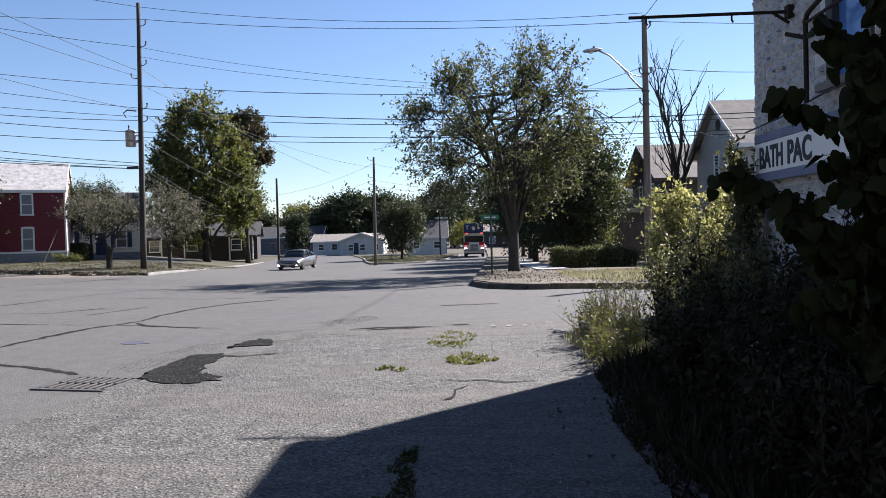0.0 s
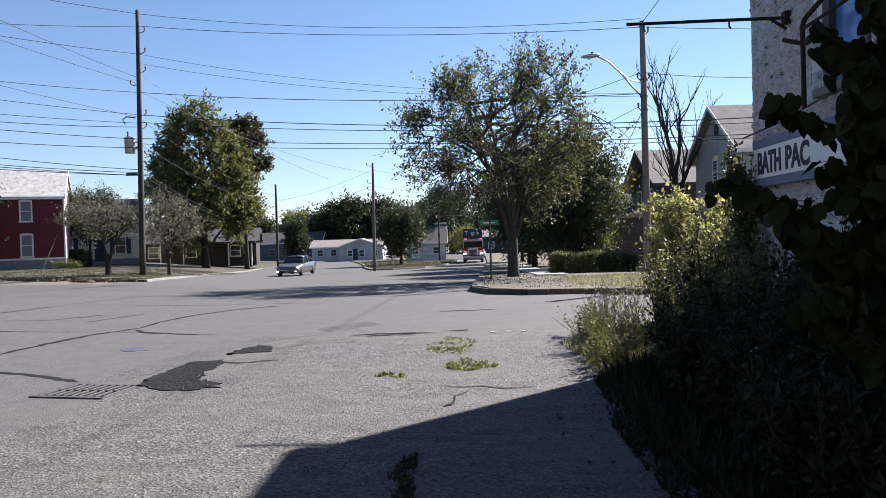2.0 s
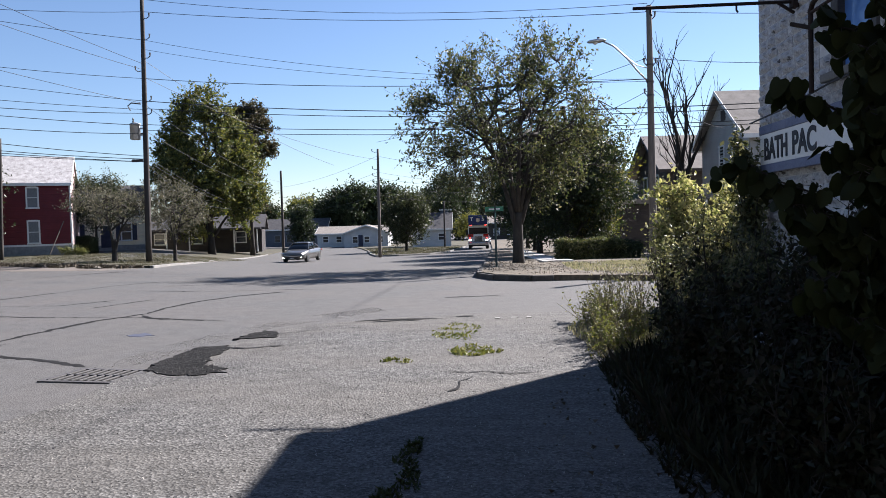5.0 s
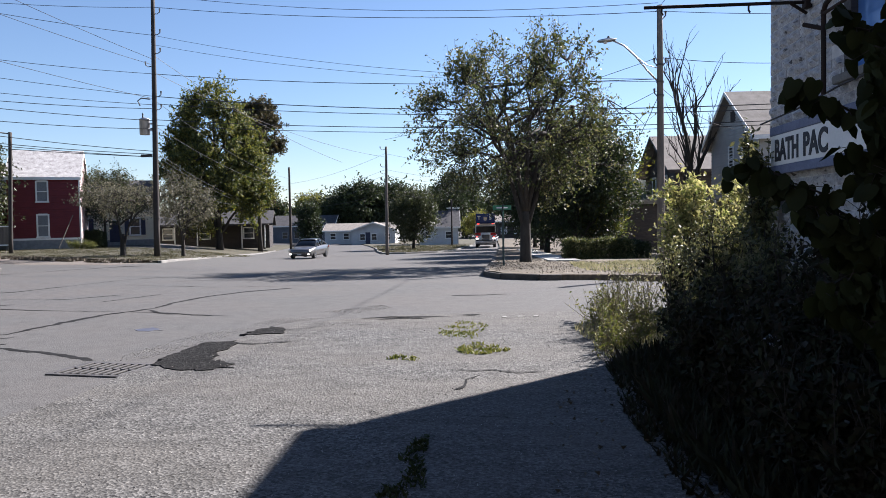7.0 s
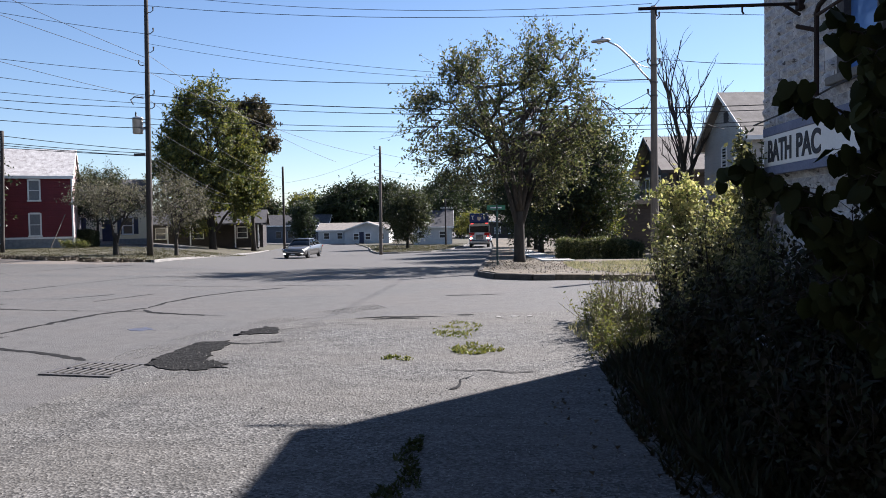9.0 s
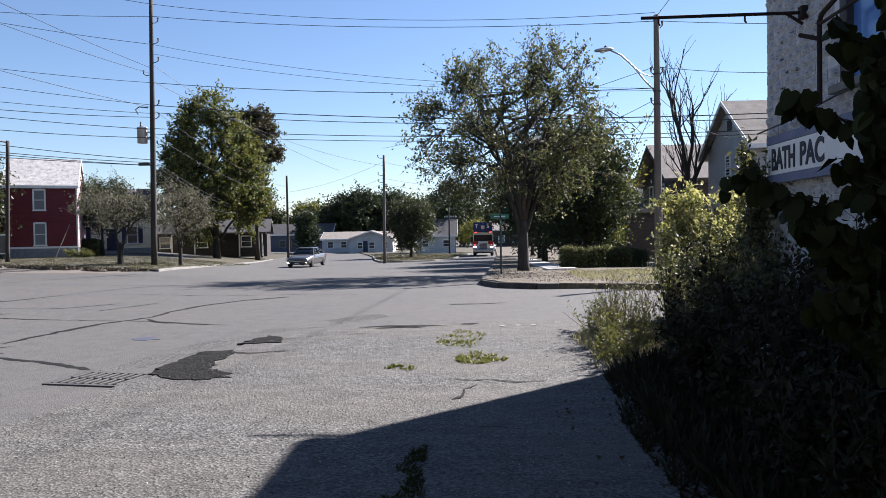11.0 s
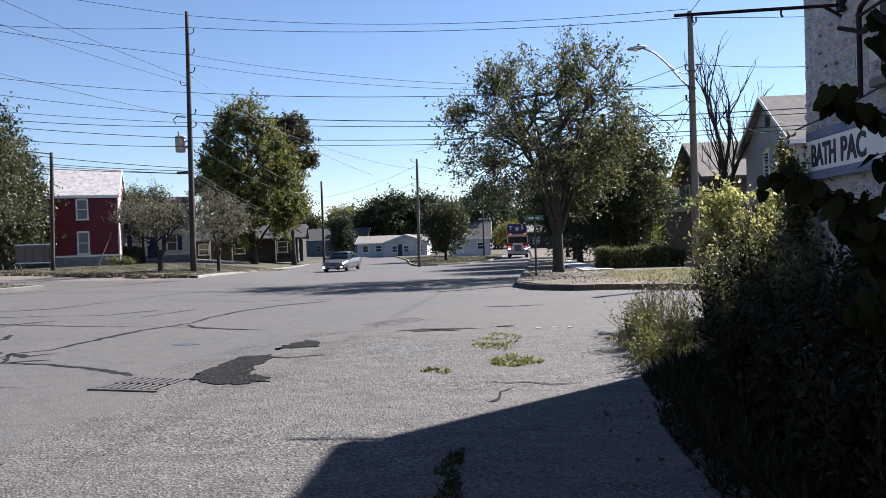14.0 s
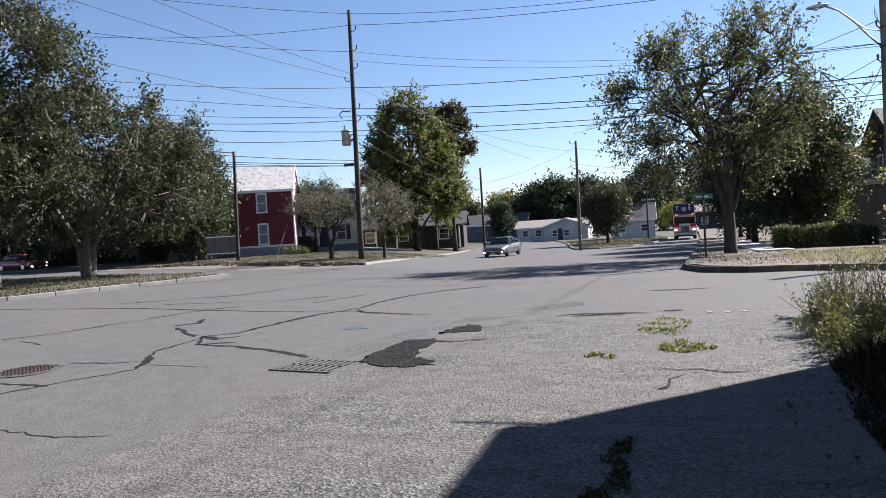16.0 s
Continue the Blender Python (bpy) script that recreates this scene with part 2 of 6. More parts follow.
# ---- mesh helpers ----
class Mesh:
    """Collects vertices and faces of one mesh."""

    def __init__(self):
        self.v, self.f = [], []

    def add(self, verts, faces):
        k = len(self.v)
        self.v += [tuple(p) for p in verts]
        self.f += [tuple(i + k for i in f) for f in faces]
        return self

    def box(self, x0, y0, z0, x1, y1, z1, m=None):
        c = [Vector((x, y, z)) for z in (z0, z1) for y in (y0, y1) for x in (x0, x1)]
        if m is not None:
            c = [m @ p for p in c]
        return self.add(c, [(0, 2, 3, 1), (4, 5, 7, 6), (0, 1, 5, 4), (2, 6, 7, 3), (0, 4, 6, 2), (1, 3, 7, 5)])

    def block(self, x0, y0, z0, x1, y1, z1, r=0.03, m=None):
        """A box with chamfered edges."""
        bm = bmesh.new()
        bmesh.ops.create_cube(bm, size=1)
        for p in bm.verts:
            p.co = Vector(((x0 + x1) / 2 + p.co.x * (x1 - x0), (y0 + y1) / 2 + p.co.y * (y1 - y0), (z0 + z1) / 2 + p.co.z * (z1 - z0)))
        r = min(r, 0.35 * min(abs(x1 - x0), abs(y1 - y0), abs(z1 - z0)))
        bmesh.ops.bevel(bm, geom=bm.edges[:], offset=r, segments=2, affect="EDGES", profile=0.5)
        bm.verts.index_update()
        vs = [m @ p.co if m is not None else p.co.copy() for p in bm.verts]
        fs = [[q.index for q in f.verts] for f in bm.faces]
        bm.free()
        return self.add(vs, fs)

    def tube(self, pts, radii, n=6, caps=True):
        pts = [Vector(p) for p in pts]
        if not hasattr(radii, "__len__"):
            radii = [radii] * len(pts)
        k = len(self.v)
        side = None
        for i, p in enumerate(pts):
            d = (pts[min(i + 1, len(pts) - 1)] - pts[max(i - 1, 0)])
            d = d.normalized() if d.length > 1e-9 else Vector((0, 0, 1))
            if side is None:
                side = d.orthogonal().normalized()
            side = (side - d * side.dot(d))
            side = side.normalized() if side.length > 1e-6 else d.orthogonal().normalized()
            up = d.cross(side)
            for j in range(n):
                a = 2 * math.pi * j / n
                self.v.append(tuple(p + (side * math.cos(a) + up * math.sin(a)) * radii[i]))
        for i in range(len(pts) - 1):
            for j in range(n):
                a, b = k + i * n + j, k + i * n + (j + 1) % n
                self.f.append((a, b, b + n, a + n))
        if caps:
            self.f.append(tuple(k + j for j in reversed(range(n))))
            self.f.append(tuple(k + (len(pts) - 1) * n + j for j in range(n)))
        return self

    def lathe(self, profile, n=16, m=None):
        """profile: rows of radius and height; turned round z."""
        k = len(self.v)
        for r, z in profile:
            for j in range(n):
                a = 2 * math.pi * j / n
                p = Vector((r * math.cos(a), r * math.sin(a), z))
                self.v.append(tuple(m @ p if m is not None else p))
        for i in range(len(profile) - 1):
            for j in range(n):
                a, b = k + i * n + j, k + i * n + (j + 1) % n
                self.f.append((a, b, b + n, a + n))
        self.f.append(tuple(k + j for j in reversed(range(n))))
        self.f.append(tuple(k + (len(profile) - 1) * n + j for j in range(n)))
        return self

    def prism(self, outline, h0, h1, m=None):
        """An outline in the x-z plane drawn out along y from h0 to h1."""
        n = len(outline)
        vs = [Vector((x, h0, z)) for x, z in outline] + [Vector((x, h1, z)) for x, z in outline]
        if m is not None:
            vs = [m @ p for p in vs]
        fs = [tuple(range(n)), tuple(n + i for i in reversed(range(n)))]
        fs += [(i, i + n, (i + 1) % n + n, (i + 1) % n) for i in range(n)]
        return self.add(vs, fs)

    def data(self, name, smooth=False):
        me = bpy.data.meshes.new(name)
        me.from_pydata(self.v, [], self.f)
        bm = bmesh.new()
        bm.from_mesh(me)
        if len(self.f) < 4000:
            bmesh.ops.recalc_face_normals(bm, faces=bm.faces[:])
        for f in bm.faces:
            f.smooth = smooth
        bm.to_mesh(me)
        bm.free()
        return me


def part(name, mesh, material, parent=None, label="", smooth=False):
    me = mesh.data(name, smooth) if isinstance(mesh, Mesh) else mesh
    if not me.materials:
        me.materials.append(material)
    ob = new(name, me)
    if parent is not None:
        ob.parent = parent
    return tagged(ob, label)


def thing(name, at, label, category, group="", turn=0.0):
    e = new(name)
    e.empty_display_size = 0.2
    e.matrix_world = pose(*at, 0, 0, turn)
    return tagged(e, label, category, group)


def leaves(points, size, rng, drop=0.3, n=1, spread=0.0, aspect=0.5):
    """Folded leaf blades (a diamond of two triangles) at the given points, as arrays for one mesh."""
    pts = np.repeat(np.asarray(points, float), n, axis=0)
    pts = pts + rng.normal(0, 1, pts.shape) * spread
    k = len(pts)
    d = rng.normal(0, 1, (k, 3))
    d[:, 2] -= drop
    d /= np.linalg.norm(d, axis=1)[:, None]
    s = np.cross(d, rng.normal(0, 1, (k, 3)))
    s /= np.linalg.norm(s, axis=1)[:, None] + 1e-9
    nrm = np.cross(d, s)
    L = size * rng.uniform(0.6, 1.3, (k, 1))
    a, b = pts - d * L * 0.5, pts + d * L * 0.5
    c, e = pts + s * L * aspect * 0.5 + nrm * L * 0.12, pts - s * L * aspect * 0.5 + nrm * L * 0.12
    v = np.stack([a, c, b, e], 1).reshape(-1, 3)
    i = np.arange(k)[:, None] * 4
    f = np.concatenate([i + [0, 1, 2], i + [0, 2, 3]], 1).reshape(-1, 3)
    return v, f


def fast_mesh(name, v, f):
    me = bpy.data.meshes.new(name)
    v, f = np.asarray(v, np.float32), np.asarray(f, np.int32)
    me.vertices.add(len(v))
    me.vertices.foreach_set("co", v.ravel())
    k = f.shape[1]
    me.loops.add(f.size)
    me.loops.foreach_set("vertex_index", f.ravel())
    me.polygons.add(len(f))
    me.polygons.foreach_set("loop_start", np.arange(len(f), dtype=np.int32) * k)
    me.update(calc_edges=True)
    return me


# ---- the ground ----
def step(a, b, x):
    t = min(max((x - a) / (b - a), 0.0), 1.0)
    return t * t * (3 - 2 * t)


def ground(x, y):
    """Height of the ground: level near by, then a gentle fall along the street."""
    if y < 18:
        return 0.0
    s = step(-0.44, -0.22, x / y)
    return -2.2 * s * (1 - math.exp(-((y - 18) / 60.0) ** 1.25))


def grid_mesh(xs, ys, lift=0.0, h=ground):
    m = Mesh()
    m.v = [(x, y, h(x, y) + lift) for y in ys for x in xs]
    n = len(xs)
    m.f = [(j * n + i, j * n + i + 1, (j + 1) * n + i + 1, (j + 1) * n + i) for j in range(len(ys) - 1) for i in range(n - 1)]
    return m


def steps(a, b, d):
    return [a + (b - a) * i / max(1, round((b - a) / d)) for i in range(max(1, round((b - a) / d)) + 1)]


gx = [-2500, -900, -400, -200, -120] + steps(-90, 60, 2.0) + [80, 120, 200, 400, 900, 2500]
gy = [-2500, -600, -150, -60, -30, -10] + steps(0, 110, 2.0) + steps(116, 180, 8) + [250, 500, 1000, 2500]
road = part("road", grid_mesh(gx, gy), ASPHALT, smooth=True)
tagged(road, "weathered grey asphalt street with cracks and worn tracks", "road", kind="structure")


def inside(p, poly):
    x, y = p
    c = False
    for (x0, y0), (x1, y1) in zip(poly, poly[1:] + poly[:1]):
        if (y0 > y) != (y1 > y) and x < (x1 - x0) * (y - y0) / (y1 - y0) + x0:
            c = not c
    return c


def refine(poly, d):
    out = []
    for a, b in zip(poly, poly[1:] + poly[:1]):
        k = max(1, int(math.dist(a, b) / d))
        out += [(a[0] + (b[0] - a[0]) * i / k, a[1] + (b[1] - a[1]) * i / k) for i in range(k)]
    return out


def slab(poly, height, d=2.5, bumps=0.0, h=ground):
    """A raised sheet over an outline, following the ground, with an edge all round."""
    ring = refine(poly, d)
    bm = bmesh.new()
    top = [bm.verts.new((x, y, h(x, y) + height)) for x, y in ring]
    low = [bm.verts.new((x, y, h(x, y) - 0.3)) for x, y in ring]
    bm.faces.new(top)
    for i in range(len(ring)):
        j = (i + 1) % len(ring)
        bm.faces.new((top[i], low[i], low[j], top[j]))
    xs, ys = [p[0] for p in ring], [p[1] for p in ring]
    for axis, lo, hi in ((0, min(xs), max(xs)), (1, min(ys), max(ys))):
        k = int((hi - lo) / d)
        for i in range(1, k + 1):
            co, no = [0, 0, 0], [0, 0, 0]
            co[axis], no[axis] = lo + (hi - lo) * i / (k + 1), 1
            bmesh.ops.bisect_plane(bm, geom=bm.verts[:] + bm.edges[:] + bm.faces[:], plane_co=co, plane_no=no)
    for v in bm.verts:
        if v.co.z > h(v.co.x, v.co.y) - 0.25:
            w = noise.noise(Vector((v.co.x * 0.35, v.co.y * 0.35, 3.0))) * bumps
            v.co.z = h(v.co.x, v.co.y) + height + w
    bmesh.ops.recalc_face_normals(bm, faces=bm.faces[:])
    me = bpy.data.meshes.new("slab")
    bm.to_mesh(me)
    bm.free()
    return me


def kerb_run(name, line, width=0.16, height=0.15, label="worn concrete kerb along the verge", unit=1.5, material=None):
    """A kerb as separate cast stones laid end to end."""
    root = tagged(new(name), label, "kerb", kind="structure")
    pts = refine(line + line[-2:0:-1], unit)[: 1 + sum(max(1, int(math.dist(a, b) / unit)) for a, b in zip(line, line[1:]))]
    for a, b in zip(pts, pts[1:]):
        za, zb = ground(*a), ground(*b)
        d = Vector((b[0] - a[0], b[1] - a[1], zb - za))
        L = d.length
        if L < 0.05:
            continue
        m = Matrix.Translation((a[0], a[1], za)) @ d.to_track_quat("X", "Z").to_matrix().to_4x4()
        k = Mesh().block(0.008, -width / 2, -0.2, L - 0.008, width / 2, height + random.uniform(-0.012, 0.012), 0.025, m)
        part("kerb_stone", k, material or CONCRETE, root)
    return root


# outlines of the raised ground
VERGE_LEFT = [(-13.7, 34.2), (-14.3, 40), (-15.8, 50), (-17.1, 58), (-19.1, 72), (-21.9, 90), (-27.5, 130), (-140, 130), (-140, 48), (-60, 47), (-36, 45.5), (-27, 43.5), (-19, 37.8), (-15, 34.6)]
ISLAND_LEFT = [(-17.6, 28.4), (-18.6, 26.0), (-21.1, 20.2), (-26, 11), (-34, 0), (-60, 0), (-60, 36.5), (-38, 36), (-28, 33.8), (-20, 30.2)]
VERGE_MID = [(-6.6, 68), (-7.9, 76), (-10.2, 95), (-13, 112), (-17, 132), (-10, 155), (4.5, 155), (2.4, 105), (0.6, 86), (-0.3, 76), (-1.8, 71), (-4.6, 67.8)]
VERGE_RIGHT = [(0.95, 23.2), (1.25, 28), (1.9, 37), (3.2, 57), (5.4, 90), (8.5, 150), (90, 150), (90, 22), (30, 20), (9, 19.2), (5.2, 19.3), (3.7, 20.3), (2.3, 20.5), (1.35, 21.4)]
verge = part("lawn_left", slab(VERGE_LEFT, 0.09, 3.0, 0.05), TURF)
tagged(verge, "dry patchy grass verge in front of the houses", "lawn", kind="structure")
island = part("lawn_island", slab(ISLAND_LEFT, 0.12, 2.5, 0.04), TURF)
tagged(island, "grassy traffic island with a worn edge", "lawn", kind="structure")
median = part("lawn_median", slab(VERGE_MID, 0.1, 4.0, 0.05), TURF)
tagged(median, "grass wedge between the two streets", "lawn", kind="structure")
yard = part("yard_right", slab(VERGE_RIGHT, 0.15, 3.0, 0.06), DRY)
tagged(yard, "dry bare corner yard with trodden earth and fallen leaves", "yard", kind="structure")
kerb_run("kerb_left", VERGE_LEFT[:6], height=0.1)
kerb_run("kerb_island", [(-20, 30.2), (-17.6, 28.4), (-18.6, 26.0), (-21.1, 20.2), (-26, 11)], label="pale concrete kerb round the traffic island")
kerb_run("kerb_median", [(-10.2, 95), (-7.9, 76), (-6.6, 68), (-4.6, 67.8), (-1.8, 71), (-0.3, 76), (0.6, 86), (2.4, 105)], label="concrete kerb round the grass wedge")
kerb_run("kerb_right", [(5.4, 90), (3.2, 57), (1.9, 37), (1.25, 28), (0.95, 23.2), (1.35, 21.4), (2.3, 20.5), (2.9, 20.4)], height=0.17, label="curved concrete kerb at the street corner, coloured dark for shade", material=SHADE_KERB)

LOT = [(-4.6, -12), (-4.4, 2), (-4.05, 5.0), (-3.8, 6.3), (-3.5, 8.3), (-2.85, 11.5), (-2.3, 12.1), (-1.6, 12.5), (0.1, 13.0), (1.7, 12.9), (3.2, 13.2), (9, 13.4), (14, 13.6), (14, -12)]
lot = part("pavement_lot", slab([(x + 0.06 * math.sin(7 * x + 3 * y), y + 0.06 * math.sin(5 * x - 4 * y)) for x, y in refine(LOT, 0.35)], 0.018, 1.2, 0.004), CHIP)
tagged(lot, "worn pitted asphalt forecourt with loose chippings", "pavement", kind="structure")

walkway = tagged(new("pavement_sidewalk"), "pale concrete sidewalk in square slabs", "sidewalk", kind="structure")
for i in range(24):
    y0 = 33.5 + i * 1.55
    xm = 4.95 + (y0 - 33.5) * 0.045
    s = Mesh().block(xm - 0.7, y0 + 0.012, -0.1, xm + 0.7, y0 + 1.538, 0.2, 0.012)
    s.v = [(x, y, z + ground(x, y)) for x, y, z in s.v]
    part("slab", s, PALE_CONCRETE, walkway)


# ---- the block building ----
WALL_DIR = Vector((0.03, 1.0, 0)).normalized()
WALL_AT = Vector((4.5, 10.8, 0))        # far corner, at the foot
WALL_H = 5.8
wall_m = Matrix.Translation(WALL_AT) @ Matrix(((WALL_DIR.y, WALL_DIR.x, 0, 0), (-WALL_DIR.x, WALL_DIR.y, 0, 0), (0, 0, 1, 0), (0, 0, 0, 1)))
# local: x away from the street, y along the wall (0 at the far corner, negative towards the viewer)
building = tagged(new("block_building"), "white-painted rock-faced block building with flaking paint", "building")
building.matrix_world = wall_m
WIN = (-3.15, -2.2, 3.2, 5.4)   # window in the wall: y0, y1, z0, z1
body = Mesh()
body.box(0.06, WIN[1], 0, 0.3, -0.06, WALL_H).box(0.06, -22, 0, 0.3, WIN[0], WALL_H)
body.box(0.06, WIN[0], 0, 0.3, WIN[1], WIN[2]).box(0.06, WIN[0], WIN[3], 0.3, WIN[1], WALL_H)
body.box(0.3, -0.3, 0, 12, -0.06, WALL_H).box(11.7, -22, 0, 12, -0.3, WALL_H).box(0.3, -22, 0, 11.7, -21.7, WALL_H)
part("wall", body, MORTAR, building)
part("roof", Mesh().box(-0.05, -22.05, WALL_H, 12.05, 0.05, WALL_H + 0.14), IRON, building, "dark flat roof edge")
STONE_L = (0.24, 0.32, 0.4)
variants = {}
for s, L in enumerate(STONE_L):
    for k in range(5):
        rng = np.random.default_rng(40 + k + 10 * s)
        b = Mesh()
        n, m_ = 4, 3
        for j in range(m_ + 1):
            for i in range(n + 1):
                e = i in (0, n) or j in (0, m_)
                b.v.append((0.0 if e else -0.004 - 0.045 * rng.random(), (-0.5 + i / n) * (L - 0.008), 0.142 * j / m_))
        b.f = [(j * (n + 1) + i, j * (n + 1) + i + 1, (j + 1) * (n + 1) + i + 1, (j + 1) * (n + 1) + i) for j in range(m_) for i in range(n)]
        k0 = len(b.v)
        h_ = (L - 0.008) / 2
        b.v += [(0.08, -h_, 0), (0.08, h_, 0), (0.08, h_, 0.142), (0.08, -h_, 0.142)]
        c = [0, n, (m_ + 1) * (n + 1) - 1, m_ * (n + 1)]
        b.f += [(c[q], k0 + q, k0 + (q + 1) % 4, c[(q + 1) % 4]) for q in range(4)]
        me = b.data("block")
        me.materials.append(BLOCK_PAINT)
        variants[s, k] = me
rest = Mesh()
count = 0
rng = np.random.default_rng(7)
for row in range(38):
    z = 0.005 + row * 0.15
    y = 0.0
    while y > -21:
        s = int(rng.integers(0, 3))
        L = STONE_L[s]
        yc = y - L / 2
        y -= L
        if yc + L / 2 > WIN[0] and yc - L / 2 < WIN[1] and z + 0.15 > WIN[2] and z < WIN[3]:
            continue
        me = variants[s, int(rng.integers(0, 5))]
        if yc > -3.0 and z > 2.7 and count < 300:
            ob = part("block", me, None, building)
            ob.location = (0.052 + rng.uniform(-0.006, 0.006), yc, z)
            count += 1
        else:
            rest.add([(v.co.x + 0.052, v.co.y + yc, v.co.z + z) for v in me.vertices], [p.vertices for p in me.polygons])
tagged(part("blockwork", rest, BLOCK_PAINT, building), kind="stuff")

BLUE_PANE = glass_mat("blue_reflecting_pane", (0.1, 0.22, 0.5), 0.15)
NAVY_PAINT = mat("faded_navy_paint", (0.1, 0.12, 0.19), (0.2, 0.22, 0.3), 3, 40, 0.8, bump=0.2)
LETTER_PAINT = mat("black_sign_paint", (0.012, 0.013, 0.018), (0.03, 0.03, 0.04), 5, 50, 0.6, bump=0)
FRAME_PAINT = mat("dark_window_frame", (0.05, 0.05, 0.055), (0.12, 0.11, 0.1), 6, 50, 0.8, bump=0.3)
win = part("window", Mesh().box(0.02, WIN[0], WIN[2], 0.1, WIN[0] + 0.1, WIN[3]).box(0.02, WIN[1] - 0.16, WIN[2], 0.1, WIN[1], WIN[3])
           .box(0.02, WIN[0] + 0.1, WIN[3] - 0.1, 0.1, WIN[1] - 0.16, WIN[3]).box(0.03, WIN[0] + 0.1, 4.3, 0.09, WIN[1] - 0.16, 4.36), FRAME_PAINT, building, "dark timber window frame")
part("pane", Mesh().box(0.1, WIN[0] + 0.05, WIN[2], 0.112, WIN[1] - 0.05, WIN[3]), BLUE_PANE, win)
part("sill", Mesh().block(-0.07, WIN[0] - 0.1, WIN[2] - 0.1, 0.1, WIN[1] + 0.1, WIN[2], 0.015), CONCRETE, win)
part("interior", Mesh().box(1.4, -5, 2.6, 1.45, -0.5, 6), FRAME_PAINT, building)

sign = tagged(new("wall_sign"), "long white painted wall sign with black letters and faded navy borders", "sign")
sign.matrix_world = wall_m
part("board", Mesh().block(-0.1, -7.0, 2.29, -0.06, -0.4, 2.7, 0.006), WHITE_PAINT, sign)
part("border", Mesh().block(-0.11, -7.0, 2.702, -0.055, -0.38, 2.82, 0.01), NAVY_PAINT, sign, "faded navy upper border")
part("border", Mesh().block(-0.11, -7.0, 2.17, -0.055, -0.38, 2.288, 0.01), NAVY_PAINT, sign, "faded navy lower border")


def lettering(text, size, material, parent, m, name="lettering", depth=0.004, bold=0.012):
    cu = bpy.data.curves.new(name, "FONT")
    cu.body, cu.size, cu.extrude, cu.offset = text, size, depth, bold
    tmp = bpy.data.objects.new(name, cu)
    me = bpy.data.meshes.new_from_object(tmp)
    bpy.data.objects.remove(tmp)
    bpy.data.curves.remove(cu)
    me.materials.clear()
    ob = part(name, me, material, parent)
    ob.matrix_basis = m
    return ob


to_street = Matrix(((0, 0, -1, -0.104), (-1, 0, 0, 0), (0, 1, 0, 0), (0, 0, 0, 1)))
for word, at, wide in (("BATH", -0.54, 0.74), ("PAC", -1.42, 0.88)):
    lettering(word, 0.4, LETTER_PAINT, sign, Matrix.Translation((0, at, 2.355)) @ to_street @ Matrix.Diagonal((wide, 1, 1, 1)))

bracket = tagged(new("sign_bracket"), "rusty iron sign bracket arm on the block wall", "bracket")
bracket.matrix_world = wall_m
part("arm", Mesh().tube([(0.05, -1.3, 4.28), (-2.02, -1.3, 4.27)], 0.022, 8), RUST, bracket)
for x in (-0.72, -1.8):
    part("hook", Mesh().tube([(x, -1.3, 4.27), (x, -1.3, 4.2), (x + 0.02, -1.3, 4.17)], 0.012, 6), RUST, bracket)
part("mount", Mesh().block(-0.04, -1.36, 4.2, 0.04, -1.24, 4.36, 0.01).tube([(0.0, -1.3, 4.14), (-0.2, -1.3, 4.27)], 0.02, 6), RUST, bracket, "rusted wall mount")

drain = tagged(new("wall_pipe"), "dark iron pipe and bent arm on the block wall", "pipe")
drain.matrix_world = wall_m
part("pipe", Mesh().tube([(-0.16, -2.1, 3.0), (-0.16, -2.1, 3.95), (-0.16, -2.16, 4.02), (-0.16, -2.6, 4.12), (-0.16, -3.6, 4.5)], 0.03, 8), RUST, drain)
part("elbow", Mesh().tube([(-0.16, -2.1, 3.75), (-0.3, -1.9, 3.85)], 0.026, 8), RUST, drain)
part("cross_pipe", Mesh().tube([(-0.16, -2.1, 3.92), (-0.16, -3.4, 3.95)], 0.02, 8), RUST, drain)
cable = tagged(new("wall_cable"), "black cable sagging along the wall above the sign", "cable")
cable.matrix_world = wall_m
part("run", Mesh().tube([(-0.09, -0.0, 2.92), (-0.09, -1.2, 2.96), (-0.09, -2.4, 3.06), (-0.09, -4.5, 3.1)], 0.012, 6), WIRE, cable)


# ---- poles and wires ----
def pole(name, x, y, top, r0, r1, material, label, lean=(0, 0), group="utility poles"):
    z = ground(x, y) + 0.1
    p = thing(name, (x, y, z), label, "utility pole", group)
    h = top - z
    n = 9
    part("shaft", Mesh().tube([(lean[0] * i / n, lean[1] * i / n, h * i / n - (0.2 if i == 0 else 0)) for i in range(n + 1)], [r0 + (r1 - r0) * i / n for i in range(n + 1)], 12), material, p, smooth=True)
    return p, h


def insulator_arm(p, z, side, reach=0.32, x=0.0):
    part("insulator", Mesh().tube([(x, 0, z), (x + side * reach * 0.6, 0, z - 0.03), (x + side * reach, 0, z + 0.08), (x + side * reach, 0, z + 0.26)], [0.025, 0.02, 0.03, 0.05], 6), IRON, p)


